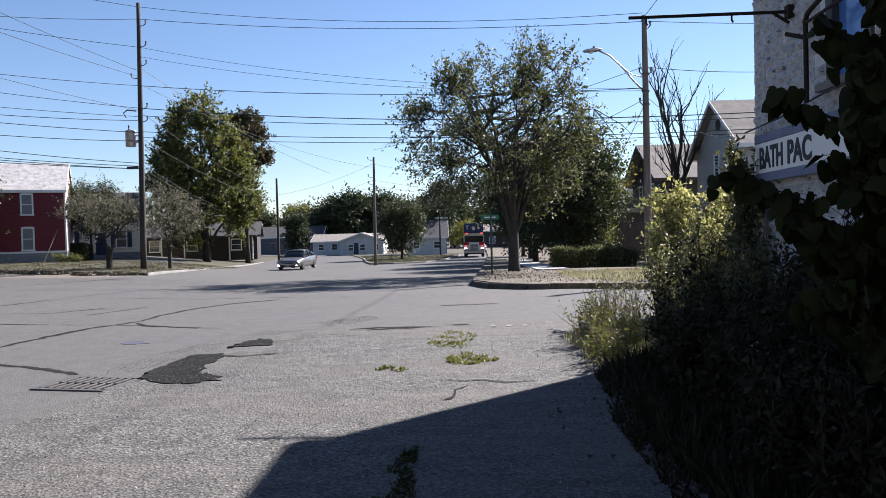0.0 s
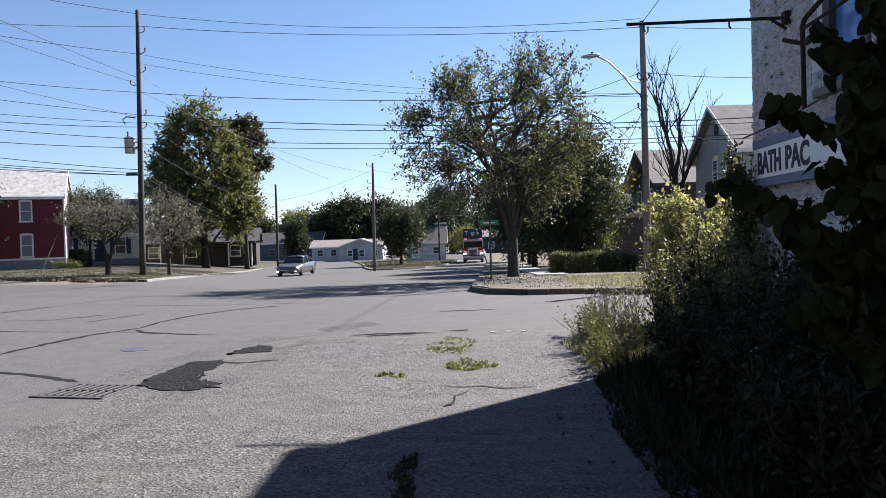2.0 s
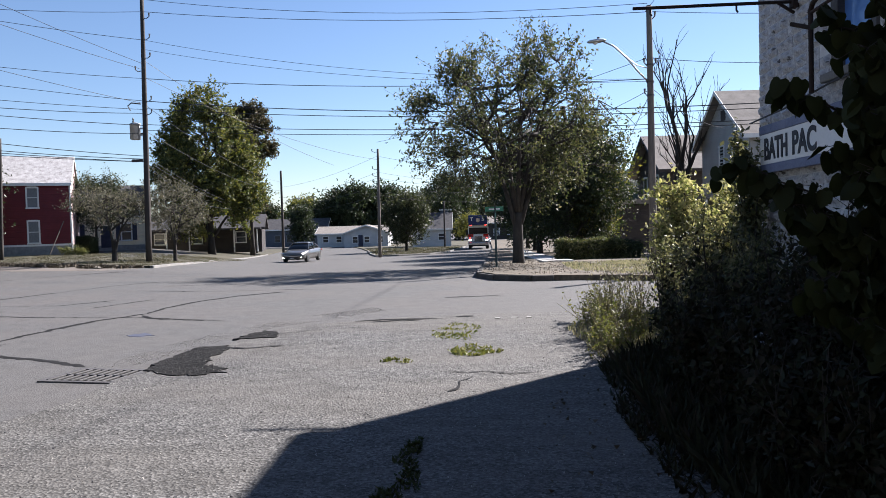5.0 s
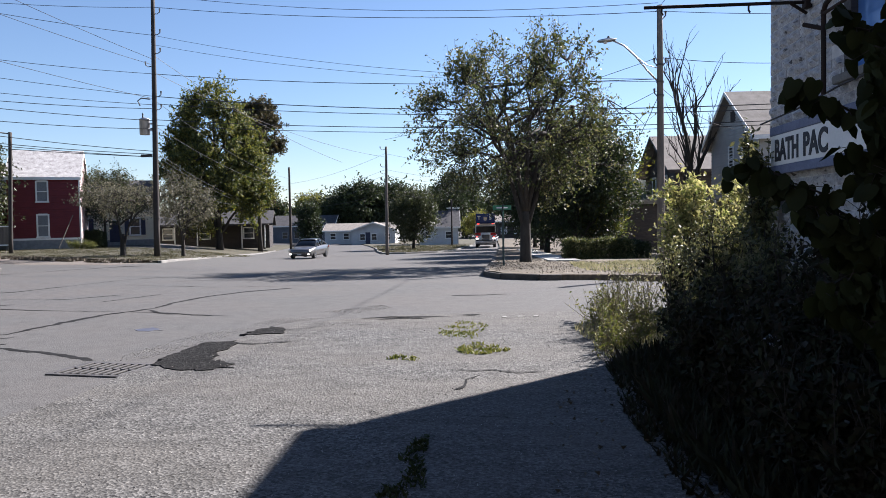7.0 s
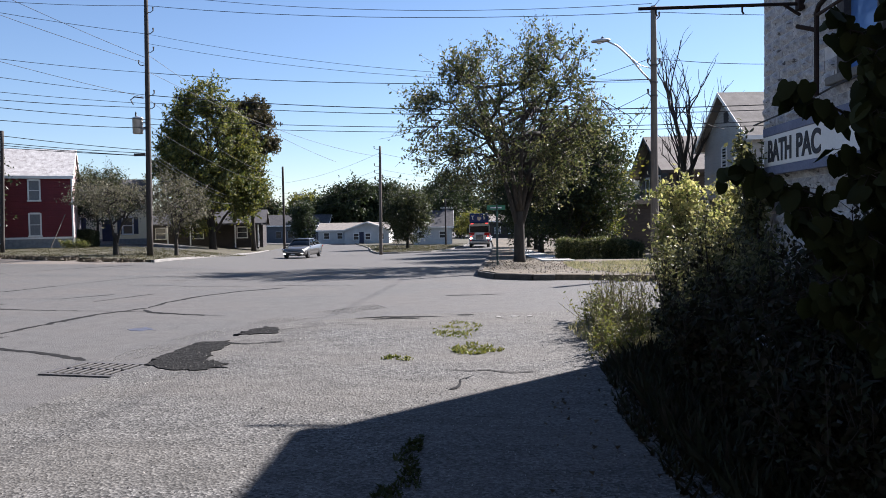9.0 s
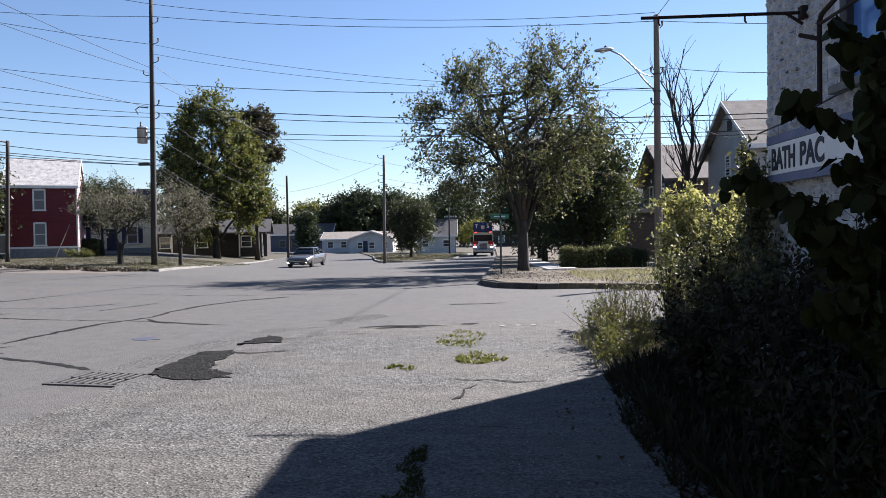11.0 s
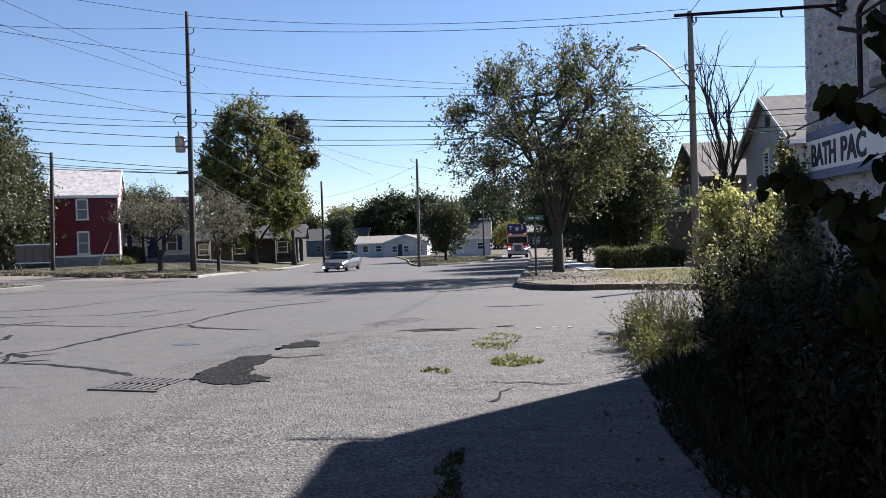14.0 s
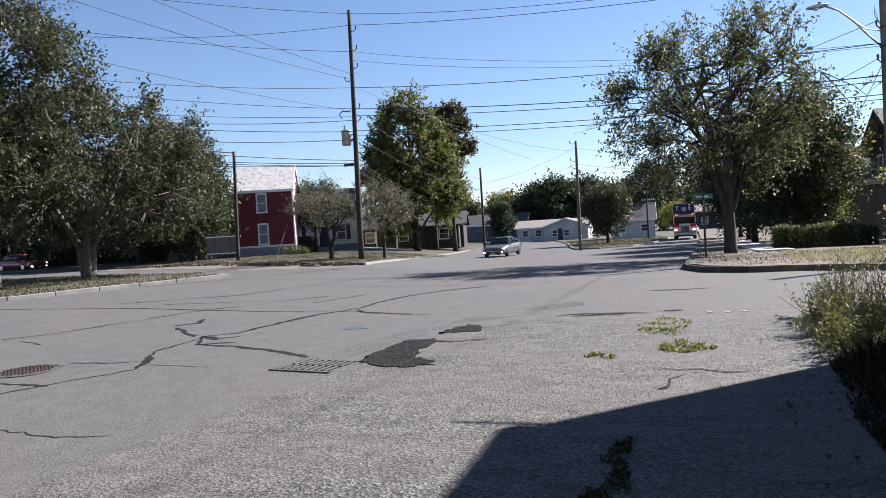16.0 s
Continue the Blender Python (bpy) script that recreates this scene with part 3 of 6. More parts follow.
pl, hl = pole("utility_pole", -16.15, 40, 14.25, 0.17, 0.1, DARK_POLE, "tall dark timber utility pole with stand-off insulators", (0.2, 0))
for z in (13.0, 11.9, 10.9, 8.6, 7.9):
    insulator_arm(pl, z, 1, 0.36, 0.1 * z / 7)
for z in (10.2, 6.9):
    insulator_arm(pl, z, -1, 0.3)
tr = part("transformer", Mesh().lathe([(0.24, 0), (0.27, 0.03), (0.27, 0.78), (0.29, 0.8), (0.29, 0.84), (0.1, 0.92)], 14, Matrix.Translation((-0.45, 0, 6.55))), STEEL, pl, "grey pole-mounted transformer", True)
part("bushing", Mesh().lathe([(0.04, 0), (0.055, 0.05), (0.03, 0.1), (0.05, 0.16), (0.02, 0.26)], 8, Matrix.Translation((-0.5, -0.1, 7.45))), IRON, tr)
for z in (6.75, 7.1):
    part("strap", Mesh().box(-0.3, -0.05, z, 0.0, 0.05, z + 0.08), STEEL, tr)
part("cutout", Mesh().tube([(-0.62, -0.1, 8.1), (-0.75, -0.1, 8.35), (-0.55, -0.1, 8.5), (-0.1, 0, 8.45)], 0.035, 6), IRON, pl)
part("bolt_rack", Mesh().block(-0.7, -0.06, 5.35, -0.1, 0.06, 5.5, 0.02), IRON, pl)

pr, hr = pole("street_lamp_pole", 8.56, 31, 10.35, 0.17, 0.11, POLE_WOOD, "weathered timber pole carrying a street lamp", (0.0, 0))
part("lamp_arm", Mesh().tube([(-0.1, 0, 7.45), (-0.5, -0.05, 7.85), (-1.0, -0.1, 8.45), (-1.5, -0.15, 8.9), (-1.95, -0.2, 9.1)], 0.035, 8), STEEL, pr, smooth=True)
part("arm_brace", Mesh().tube([(-0.1, 0, 8.0), (-0.55, -0.05, 8.12), (-1.0, -0.1, 8.45)], 0.02, 6), STEEL, pr)
head = part("lamp_head", Mesh().lathe([(0.03, -0.42), (0.11, -0.36), (0.17, -0.1), (0.17, 0.1), (0.11, 0.28), (0.06, 0.36)], 14, Matrix.Translation((-2.2, -0.22, 9.12)) @ pose(0, 0, 0, 0, 85, 0) @ Matrix.Diagonal((0.5, 1, 1, 1))), STEEL, pr, "silver cobra-head street lamp", True)
part("lens", Mesh().lathe([(0.1, 0.0), (0.09, -0.05), (0.04, -0.08)], 12, Matrix.Translation((-2.28, -0.22, 9.06))), WHITE_PAINT, head)
part("photocell", Mesh().lathe([(0.05, 0), (0.05, 0.07), (0.03, 0.09)], 10, Matrix.Translation((-2.15, -0.22, 9.2))), IRON, head)
for z in (6.85, 7.4, 8.1):
    part("band", Mesh().lathe([(0.16, 0), (0.16, 0.06)], 12, Matrix.Translation((0, 0, z))), IRON, pr)
for z, s in ((8.15, 1), (8.15, -1), (6.9, -1), (10.05, 1)):
    insulator_arm(pr, z, s, 0.24)

p5, h5 = pole("utility_pole", -0.0918 * 65, 65, 8.3, 0.15, 0.1, POLE_WOOD, "slim timber utility pole on the grass wedge", (0.1, 0))
for z in (9.1, 7.6, 7.0, 6.4):
    insulator_arm(p5, z, -1, 0.5, 0.08)
p2, _ = pole("utility_pole", -0.2215 * 86, 86, 8.3, 0.16, 0.11, DARK_POLE, "dark timber utility pole with a street lamp arm")
part("lamp_arm", Mesh().tube([(0, 0, 5.8), (0.9, 0, 6.35), (1.7, 0, 6.5)], 0.035, 6), STEEL, p2)
part("lamp_head", Mesh().block(1.6, -0.12, 6.43, 2.2, 0.12, 6.56, 0.04), STEEL, p2)
pole("utility_pole", -0.2575 * 96, 96, 9.6, 0.15, 0.1, DARK_POLE, "dark timber utility pole at the kerb")
p4, _ = pole("utility_pole", -0.6035 * 48, 48, 7.95, 0.14, 0.11, DARK_POLE, "short dark timber pole beside the blank sign", (0.25, 0))
part("spar", Mesh().tube([(0.2, 0, 7.75), (-1.2, -0.6, 7.95), (-2.6, -1.2, 8.35)], 0.04, 6), POLE_WOOD, p4)
pole("utility_pole", -0.004 * 105, 105, 4.9, 0.14, 0.1, DARK_POLE, "dark timber pole beside the far building")


# a pole behind the block building: its shadow lies across the road
p6, _ = pole("utility_pole", 11.93, 26.36, 9.8, 0.15, 0.11, POLE_WOOD, "timber utility pole behind the block building")
part("crossarm", Mesh().block(-0.75, -0.05, 8.95, 0.75, 0.05, 9.07, 0.01, pose(0, 0, 0, 0, 0, 35)), POLE_WOOD, p6)


def wire(a, b, sag=0.5, r=0.012, label="thin black overhead cable between poles"):
    a, b = Vector(a), Vector(b)
    pts = [a.lerp(b, i / 14) - Vector((0, 0, 4 * sag * (i / 14) * (1 - i / 14))) for i in range(15)]
    w = tagged(part("overhead_wire", Mesh().tube(pts, r, 5), WIRE), label, "wire", "overhead wires")
    return w


LP, RP = (-15.95, 40), (8.5, 31)
for zl, zr, sag, r in ((14.05, 10.45, 0.55, 0.012), (13.4, 10.1, 0.4, 0.014), (9.85, 7.35, 0.35, 0.016), (11.9, 7.35, 0.6, 0.009), (11.4, 7.25, 0.6, 0.009)):
    wire((*LP, zl), (*RP, zr), sag, r)
for zl, zr, sag, r in ((8.65, 6.0, 0.45, 0.02), (8.25, 5.8, 0.4, 0.016), (7.4, 5.35, 0.35, 0.016), (7.1, 5.2, 0.35, 0.014)):
    wire((*LP, zl), (13.0, 29.4, zr), sag, r)
for zl, zfar, sag in ((14.05, 15.6, 0.3), (13.4, 12.9, 0.6), (11.9, 13.6, 0.4), (9.85, 11.0, 0.4), (8.65, 10.4, 0.3), (8.2, 9.2, 0.3), (8.0, 9.0, 0.5), (7.35, 8.6, 0.3), (6.9, 8.2, 0.5), (5.7, 8.0, 0.4), (5.55, 7.3, 0.4), (5.4, 7.0, 0.3), (5.4, 6.4, 0.2)):
    wire((*LP, zl), (-33.0, 30.5, zfar * 1.02), sag, 0.013 if zl > 8 else 0.017)
for zl, e in ((10.6, (-26, 18, 15.5)), (10.3, (-27, 18, 13.8)), (8.5, (-30, 20, 12.2)), (10.8, (-9, 60, 6.6))):
    wire((*LP, zl), e, 0.5, 0.012)
for zl, e in ((9.9, (-5.95, 65, 7.4)), (8.4, (-19.05, 86, 7.0)), (5.6, (-24.7, 96, 4.6)), (5.4, (-24.7, 96, 4.2)), (5.2, (-17.5, 60, 3.4)), (7.0, (-19.05, 86, 6.0))):
    wire((*LP, zl), e, 0.7, 0.012)
for z0, z1 in ((7.7, 6.4), (6.3, 5.2), (5.8, 4.9), (5.2, 4.2), (4.3, 3.6)):
    wire((-5.95, 65, z0), (-19.05, 86, z1), 0.4, 0.01)
    wire((-5.95, 65, z0), (6.0, 78, z0 - 0.3), 0.4, 0.01)
wire((8.4, 31, 8.2), (-5.95, 65, 8.9), 0.3, 0.012)
wire((8.7, 31, 8.2), (16, 29, 7.6), 0.2, 0.012)
wire((8.7, 31, 6.9), (14.5, 39, 6.2), 0.3, 0.012)
wire((8.4, 31, 10.1), (9.5, 15, 13.5), 0.3, 0.012)
wire((8.7, 31, 10.1), (30, 27, 9.6), 0.5, 0.012)
wire((8.5, 31, 6.7), (7.9, 36, 3.9), 0.2, 0.012)
wire((4.5, 40, 6.2), (8.5, 31, 6.9), 0.3, 0.012)


# ---- trees ----
def tree(name, at, limbs, crown, leaf, n_clumps, per, size, seed, label, bark=BARK, r0=0.2, fork=0.25, gap=0.0, clump=0.45, group="trees", drop=0.3, category="tree", shape=None, stems=1, vase=0.0, profile=None, lobes=0, lobe_r=0.8, spikes=0, twig=0.09):
    """crown: centre height, half widths in x and y, half height. Limbs reach into the crown, twigs carry clumps of leaves."""
    rng = np.random.default_rng(seed)
    t = thing(name, (at[0], at[1], ground(*at[:2]) + (at[2] if len(at) > 2 else 0.1)), label, category, group)
    cz, rx, ry, rz = crown
    if profile is not None:
        ph, pr_ = np.array([p[0] for p in profile], float), np.array([p[1] for p in profile], float)

        def shape(q):
            return ph[0] < q.z < ph[-1] and math.hypot(q.x, q.y) < np.interp(q.z, ph, pr_) * (1 + 0.16 * noise.noise(Vector((q.x, q.y, q.z)) * 0.7 + Vector((seed, 0, 0))))
    wood = Mesh()
    forkz = max(0.3, (cz - rz) * fork + 0.3 if fork < 1 else fork)
    top = cz + rz * 0.75
    ends = []
    lean = rng.normal(0, 0.15, 2)
    trunk = [Vector((lean[0] * k, lean[1] * k, -0.25 + (top + 0.25) * k)) for k in np.linspace(0, 1, 9)]
    for s in range(stems):
        if stems > 1:
            a = 2 * math.pi * (s + rng.uniform(-0.2, 0.2)) / stems
            e = Vector((math.cos(a) * rx * 0.45, math.sin(a) * ry * 0.45, cz + rz * rng.uniform(0.1, 0.6)))
            line = [Vector((math.cos(a) * 0.12, math.sin(a) * 0.12, -0.2)), Vector((math.cos(a) * 0.3, math.sin(a) * 0.3, forkz)), e * 0.5 + Vector((0, 0, 0.35)), e]
            if vase:
                low = Vector((math.cos(a) * r0 * 0.4, math.sin(a) * r0 * 0.4, vase + rng.uniform(-0.25, 0.5)))
                line = [low, low.lerp(e, 0.2) + Vector((0, 0, 0.2)), low.lerp(e, 0.55) + Vector((0, 0, 0.35)), e]
            line = [line[0].lerp(line[1], k / 3) for k in range(3)] + [line[1].lerp(line[2], k / 3) for k in range(3)] + [line[2].lerp(line[3], k / 3) for k in range(4)]
            wood.tube(line, [r0 * (0.55 if vase else 1.0) * (1 - 0.85 * k / (len(line) - 1)) for k in range(len(line))], 8)
            ends += [(p, r0 * 0.45) for p in line[4:]]
        else:
            wood.tube(trunk, [r0 * (1.25 if k == 0 else 1.0) * (1 - 0.88 * k / 8) for k in range(9)], 10)
    if vase:
        wood.tube([Vector((0, 0, -0.25 + (vase + 0.75) * k / 5)) for k in range(6)], [r0 * (1.35, 1.08, 1.0, 0.95, 0.92, 0.7)[k] for k in range(6)], 12)
    spine = [p for p, _ in ends] if stems > 1 else [p for p in trunk if p.z > forkz]
    spots = []
    if profile is not None:
        hs = np.linspace(ph[0], ph[-1], 60)
        weight = np.interp(hs, ph, pr_) ** 1.3
        bunches = []
        while len(bunches) < lobes:
            z_ = rng.choice(hs, p=weight / weight.sum()) + rng.normal(0, 0.15)
            a_, r_ = rng.uniform(0, 2 * math.pi), np.interp(z_, ph, pr_) * rng.uniform(0.12, 1.0) ** 0.55
            bunches.append((Vector((math.cos(a_) * r_, math.sin(a_) * r_, z_)), lobe_r * rng.uniform(0.6, 1.3)))
        while len(spots) < n_clumps:
            c_, k_ = bunches[int(rng.integers(0, lobes))]
            q = c_ + Vector(rng.normal(0, 0.5, 3)) * k_
            if shape(q):
                spots.append(q)
    while len(spots) < n_clumps:
        p = rng.normal(0, 1, 3)
        p /= np.linalg.norm(p)
        p *= rng.uniform(0.25, 1.0) ** 0.45
        k = 1.0 + 0.28 * noise.noise(Vector(p * 1.7) + Vector((seed, 0, 0))) + 0.22 * noise.noise(Vector(p * 4.1) + Vector((0, seed, 0)))
        q = Vector((p[0] * rx * k, p[1] * ry * k, cz + p[2] * rz * k))
        if shape is not None and not shape(q):
            continue
        if gap and noise.noise(q * 0.8 + Vector((seed, seed, 0))) < gap - 0.5:
            continue
        spots.append(q)
    mains = []
    for i in range(limbs):
        a = 2 * math.pi * (i * 0.382 + rng.uniform(-0.08, 0.08))
        f = (i + 0.5) / limbs
        o = spine[min(len(spine) - 1, int(f * len(spine) * 0.8))]
        e = Vector((math.cos(a) * rx * rng.uniform(0.55, 0.85), math.sin(a) * ry * rng.uniform(0.55, 0.85), cz + rz * (-0.45 + 1.15 * f) + rng.uniform(-0.1, 0.2) * rz))
        if profile is not None:
            e.z = min(max(e.z, ph[0] + 0.3), ph[-1] - 0.5)
            far = 0.82 * np.interp(e.z, ph, pr_) / max(0.01, math.hypot(e.x, e.y))
            e.x, e.y = e.x * min(1, far), e.y * min(1, far)
        elif shape is not None and not shape(e):
            e = o.lerp(e, 0.55)
        mid = o.lerp(e, 0.5) + Vector((rng.normal(0, 0.08) * rx, rng.normal(0, 0.08) * ry, 0.12 * (e - o).length))
        line = []
        for k in np.linspace(0, 1, 8):
            line.append(o.lerp(mid, k).lerp(mid.lerp(e, k), k) + Vector(rng.normal(0, 0.03, 3)) * (e - o).length * 0.6 * (k > 0))
        rr = r0 * (0.5 - 0.2 * f)
        wood.tube(line, [rr * (1 - 0.85 * k / 7) for k in range(8)], 6)
        mains += line[2:]
    mains_np = np.array([tuple(p) for p in mains] or [tuple(p) for p in spine])
    pts = []
    for q in spots:
        d = np.linalg.norm(mains_np - np.array(q), axis=1) + rng.uniform(0, 0.3, len(mains_np))
        o = Vector(mains_np[int(np.argmin(d))])
        m1 = o.lerp(q, 0.5) + Vector(rng.normal(0, 0.1, 3)) * (q - o).length
        wood.tube([o, m1, q], [r0 * twig, r0 * twig * 0.65, r0 * twig * 0.35], 4, False)
        out = (q - Vector((0, 0, cz - rz * 0.6))).normalized()
        for k in range(5):
            s0 = o.lerp(q, rng.uniform(0.5, 1.0))
            e = s0 + (out * 0.55 + Vector(rng.normal(0, 0.55, 3))) * clump * 2.6
            wood.tube([s0, e], [r0 * 0.03, 0.004], 3, False)
            for j in range(max(1, per // 5)):
                pts.append(np.array(s0.lerp(e, rng.uniform(0.25, 1.05))) + rng.normal(0, clump * 0.33, 3))
    for q in sorted(spots, key=lambda q: -q.z + 0.25 * math.hypot(q.x, q.y))[:spikes * 3:3]:
        e = q + Vector((rng.normal(0, 0.25), rng.normal(0, 0.25), rng.uniform(0.5, 1.0)))
        wood.tube([q, q.lerp(e, 0.5) + Vector(rng.normal(0, 0.05, 3)), e], [0.014, 0.01, 0.005], 4, False)
        pts += [np.array(q.lerp(e, rng.uniform(0.1, 0.9))) + rng.normal(0, 0.07, 3) for _ in range(5)]
    part("trunk", wood, bark, t, smooth=True)
    v, f = leaves(pts, size, rng, drop)
    me = fast_mesh("crown", v, f)
    part("crown", me, leaf, t)
    return t


ASH_LEAF = leaf_mat("ash_leaves", [(0.026, 0.035, 0.014), (0.048, 0.058, 0.021), (0.1, 0.1, 0.04), (0.031, 0.043, 0.016), (0.16, 0.145, 0.075)], 0.38, 0.55)
MAPLE_LEAF = leaf_mat("maple_leaves", [(0.028, 0.04, 0.013), (0.065, 0.08, 0.022), (0.16, 0.15, 0.04), (0.038, 0.052, 0.016)], 0.32, 0.55)
BROWN_LEAF = leaf_mat("brownish_leaves", [(0.035, 0.035, 0.018), (0.065, 0.052, 0.026), (0.035, 0.042, 0.018), (0.09, 0.065, 0.035)], 0.25, 0.6)
DARK_LEAF = leaf_mat("dark_leaves", [(0.018, 0.026, 0.011), (0.034, 0.045, 0.017), (0.022, 0.034, 0.013)], 0.22, 0.6)
OLIVE_LEAF = leaf_mat("dusty_olive_leaves", [(0.022, 0.03, 0.013), (0.04, 0.05, 0.02), (0.068, 0.07, 0.034), (0.024, 0.034, 0.014)], 0.28, 0.5)
CRAB_LEAF = leaf_mat("grey_brown_crab_leaves", [(0.06, 0.062, 0.036), (0.11, 0.105, 0.068), (0.17, 0.155, 0.11), (0.065, 0.072, 0.038)], 0.3, 0.5)
YELLOW_LEAF = leaf_mat("yellowing_leaves", [(0.08, 0.095, 0.022), (0.17, 0.155, 0.045), (0.065, 0.085, 0.02)], 0.35, 0.6)

tree("corner_tree", (3.12, 33.0, 0.12), 30, (6.0, 4.7, 4.6, 3.6), ASH_LEAF, 580, 40, 0.155, 5, "broad green street tree with a straight grey trunk", r0=0.24, clump=0.25, stems=9, vase=1.9,
     profile=[(2.5, 1.0), (3.1, 2.6), (3.7, 4.2), (5.0, 5.2), (6.4, 5.3), (7.3, 4.9), (8.3, 4.1), (9.1, 3.0), (9.8, 1.8), (10.3, 0.6)], lobes=170, lobe_r=0.6, spikes=20, twig=0.11)
tree("maple_tree", (-0.318 * 72, 72), 14, (8.8, 4.6, 4.6, 6.6), MAPLE_LEAF, 800, 75, 0.3, 8, "tall full maple turning yellow-green", r0=0.34, fork=0.5, clump=0.34,
     profile=[(1.9, 3.4), (3.2, 4.9), (5.0, 5.6), (6.8, 5.6), (8.8, 5.1), (10.6, 4.6), (12.3, 4.0), (14.0, 2.9), (15.4, 1.8), (16.6, 0.7)], lobes=150, lobe_r=1.1)
tree("maple_tree", (-0.263 * 80, 80), 10, (11.6, 2.4, 2.6, 4.2), BROWN_LEAF, 340, 70, 0.33, 9, "dark rusty-brown maple behind the yellow-green one", r0=0.26, clump=0.32,
     profile=[(5.0, 1.2), (7.5, 2.2), (10.0, 2.9), (12.6, 2.9), (14.6, 2.4), (15.8, 1.5), (16.6, 0.4)], lobes=40, lobe_r=0.9)
tree("small_tree", (-0.45 * 41, 41), 8, (3.05, 2.3, 2.2, 1.1), CRAB_LEAF, 120, 36, 0.12, 11, "small spreading half-bare crab apple tree on the verge", r0=0.15, gap=0.1, clump=0.2, stems=3, vase=0.7, group="verge trees", twig=0.14)
tree("small_tree", (-0.368 * 43, 43), 8, (3.0, 1.9, 1.9, 1.6), CRAB_LEAF, 140, 36, 0.12, 12, "small dense grey-leaved crab apple tree on the verge", r0=0.11, gap=0.1, clump=0.2, stems=3, vase=0.9, group="verge trees", twig=0.14)
tree("yard_tree", (-29.6, 62.5), 8, (4.1, 2.6, 2.4, 2.0), OLIVE_LEAF, 200, 50, 0.2, 13, "round green tree beside the cream house", r0=0.14, clump=0.35, fork=0.6)
tree("island_tree", (-27.4, 31.3), 20, (5.3, 7.0, 6.0, 3.9), OLIVE_LEAF, 900, 75, 0.19, 21, "wide multi-stemmed dusty green tree on the traffic island", bark=PALE_BARK, r0=0.24, fork=0.9, clump=0.3, stems=6,
     profile=[(1.7, 3.4), (2.6, 6.2), (4.2, 8.0), (5.8, 8.0), (7.0, 7.0), (8.2, 5.4), (9.2, 3.4), (10.0, 1.2)], lobes=120, lobe_r=0.95, twig=0.12)
tree("island_tree", (-27.6, 25.8), 16, (8.8, 4.3, 4.3, 4.3), OLIVE_LEAF, 640, 80, 0.19, 22, "tall grey-green tree on the traffic island", bark=PALE_BARK, r0=0.3, fork=0.6, clump=0.36,
     profile=[(3.6, 2.0), (5.5, 4.3), (8.0, 5.0), (10.0, 4.8), (11.6, 3.8), (13.0, 2.2), (13.8, 0.6)], lobes=80, lobe_r=1.0)
for i, (x, y, h, r, s) in enumerate(((-42, 54, 5.4, 4.6, 31), (-50, 56, 5.4, 5.0, 32), (-60, 58, 6.5, 5.5, 33), (-46, 66, 7, 5, 34), (-70, 64, 7, 6, 36), (-38.5, 56.5, 4.2, 3.0, 37), (-35.4, 52, 4.9, 2.9, 38))):
    tree("yard_tree", (x, y), 9, (h, r, r, h * 0.78), DARK_LEAF if i % 2 else OLIVE_LEAF, 340, 56, 0.28, s, "dense dark green tree behind the side street", r0=0.25, clump=0.5)
for i, (u, y, h, r, s) in enumerate(((-0.152, 160, 5.2, 5.0, 41), (-0.125, 158, 6.0, 5.2, 42), (-0.1, 165, 6.3, 6.0, 43), (-0.078, 162, 5.8, 4.6, 44), (-0.135, 172, 5.5, 6, 45), (-0.195, 165, 4.8, 3.6, 46), (0.015, 170, 6.6, 4, 47), (0.05, 180, 5, 6, 48), (-0.03, 185, 6, 6, 49), (-0.25, 170, 4.5, 5, 50), (-0.31, 150, 4.5, 5, 51))):
    tree("far_tree", (u * y, y, 0.0), 6, (h * 1.08, r, r, h * 0.98), YELLOW_LEAF if s == 46 else DARK_LEAF, 260, 44, 0.62, s, "distant dark green tree", r0=0.3, clump=0.6, group="far trees")
tree("median_tree", (-0.056 * 88, 88), 9, (3.9, 2.7, 2.7, 2.8), OLIVE_LEAF, 300, 40, 0.28, 55, "round grey-green tree on the grass wedge", r0=0.18, clump=0.35)
tree("far_tree", (-27.3, 139.0, 0.0), 6, (3.9, 2.1, 2.0, 3.6), DARK_LEAF, 160, 40, 0.4, 58, "dark evergreen tree in front of the blue-grey house", r0=0.2, clump=0.45, group="far trees")
tree("median_tree", (-0.007 * 120, 120), 8, (7.0, 3.2, 3.2, 4.0), DARK_LEAF, 200, 30, 0.4, 56, "dark airy tree behind the far building", r0=0.2, clump=0.45)
tree("median_tree", (0.03 * 115, 115), 7, (3.0, 1.8, 1.8, 1.7), YELLOW_LEAF, 90, 30, 0.3, 57, "small yellowing street tree", r0=0.1, clump=0.35)
for i, (x, y, h, r, s) in enumerate(((7.2, 45, 4.6, 3.3, 61), (8.4, 47, 4.2, 2.5, 62), (6.8, 55, 5.2, 3.4, 63), (9.0, 60, 5.5, 3.8, 64), (8.2, 70, 5.5, 4, 65), (9.0, 84, 5.5, 4, 66))):
    tree("yard_tree", (x, y), 9, (h, r, r, h * 0.8), DARK_LEAF if i != 1 else MAPLE_LEAF, 340, 60, 0.22, s, "dense dark tree beside the sidewalk", r0=0.22, clump=0.42)


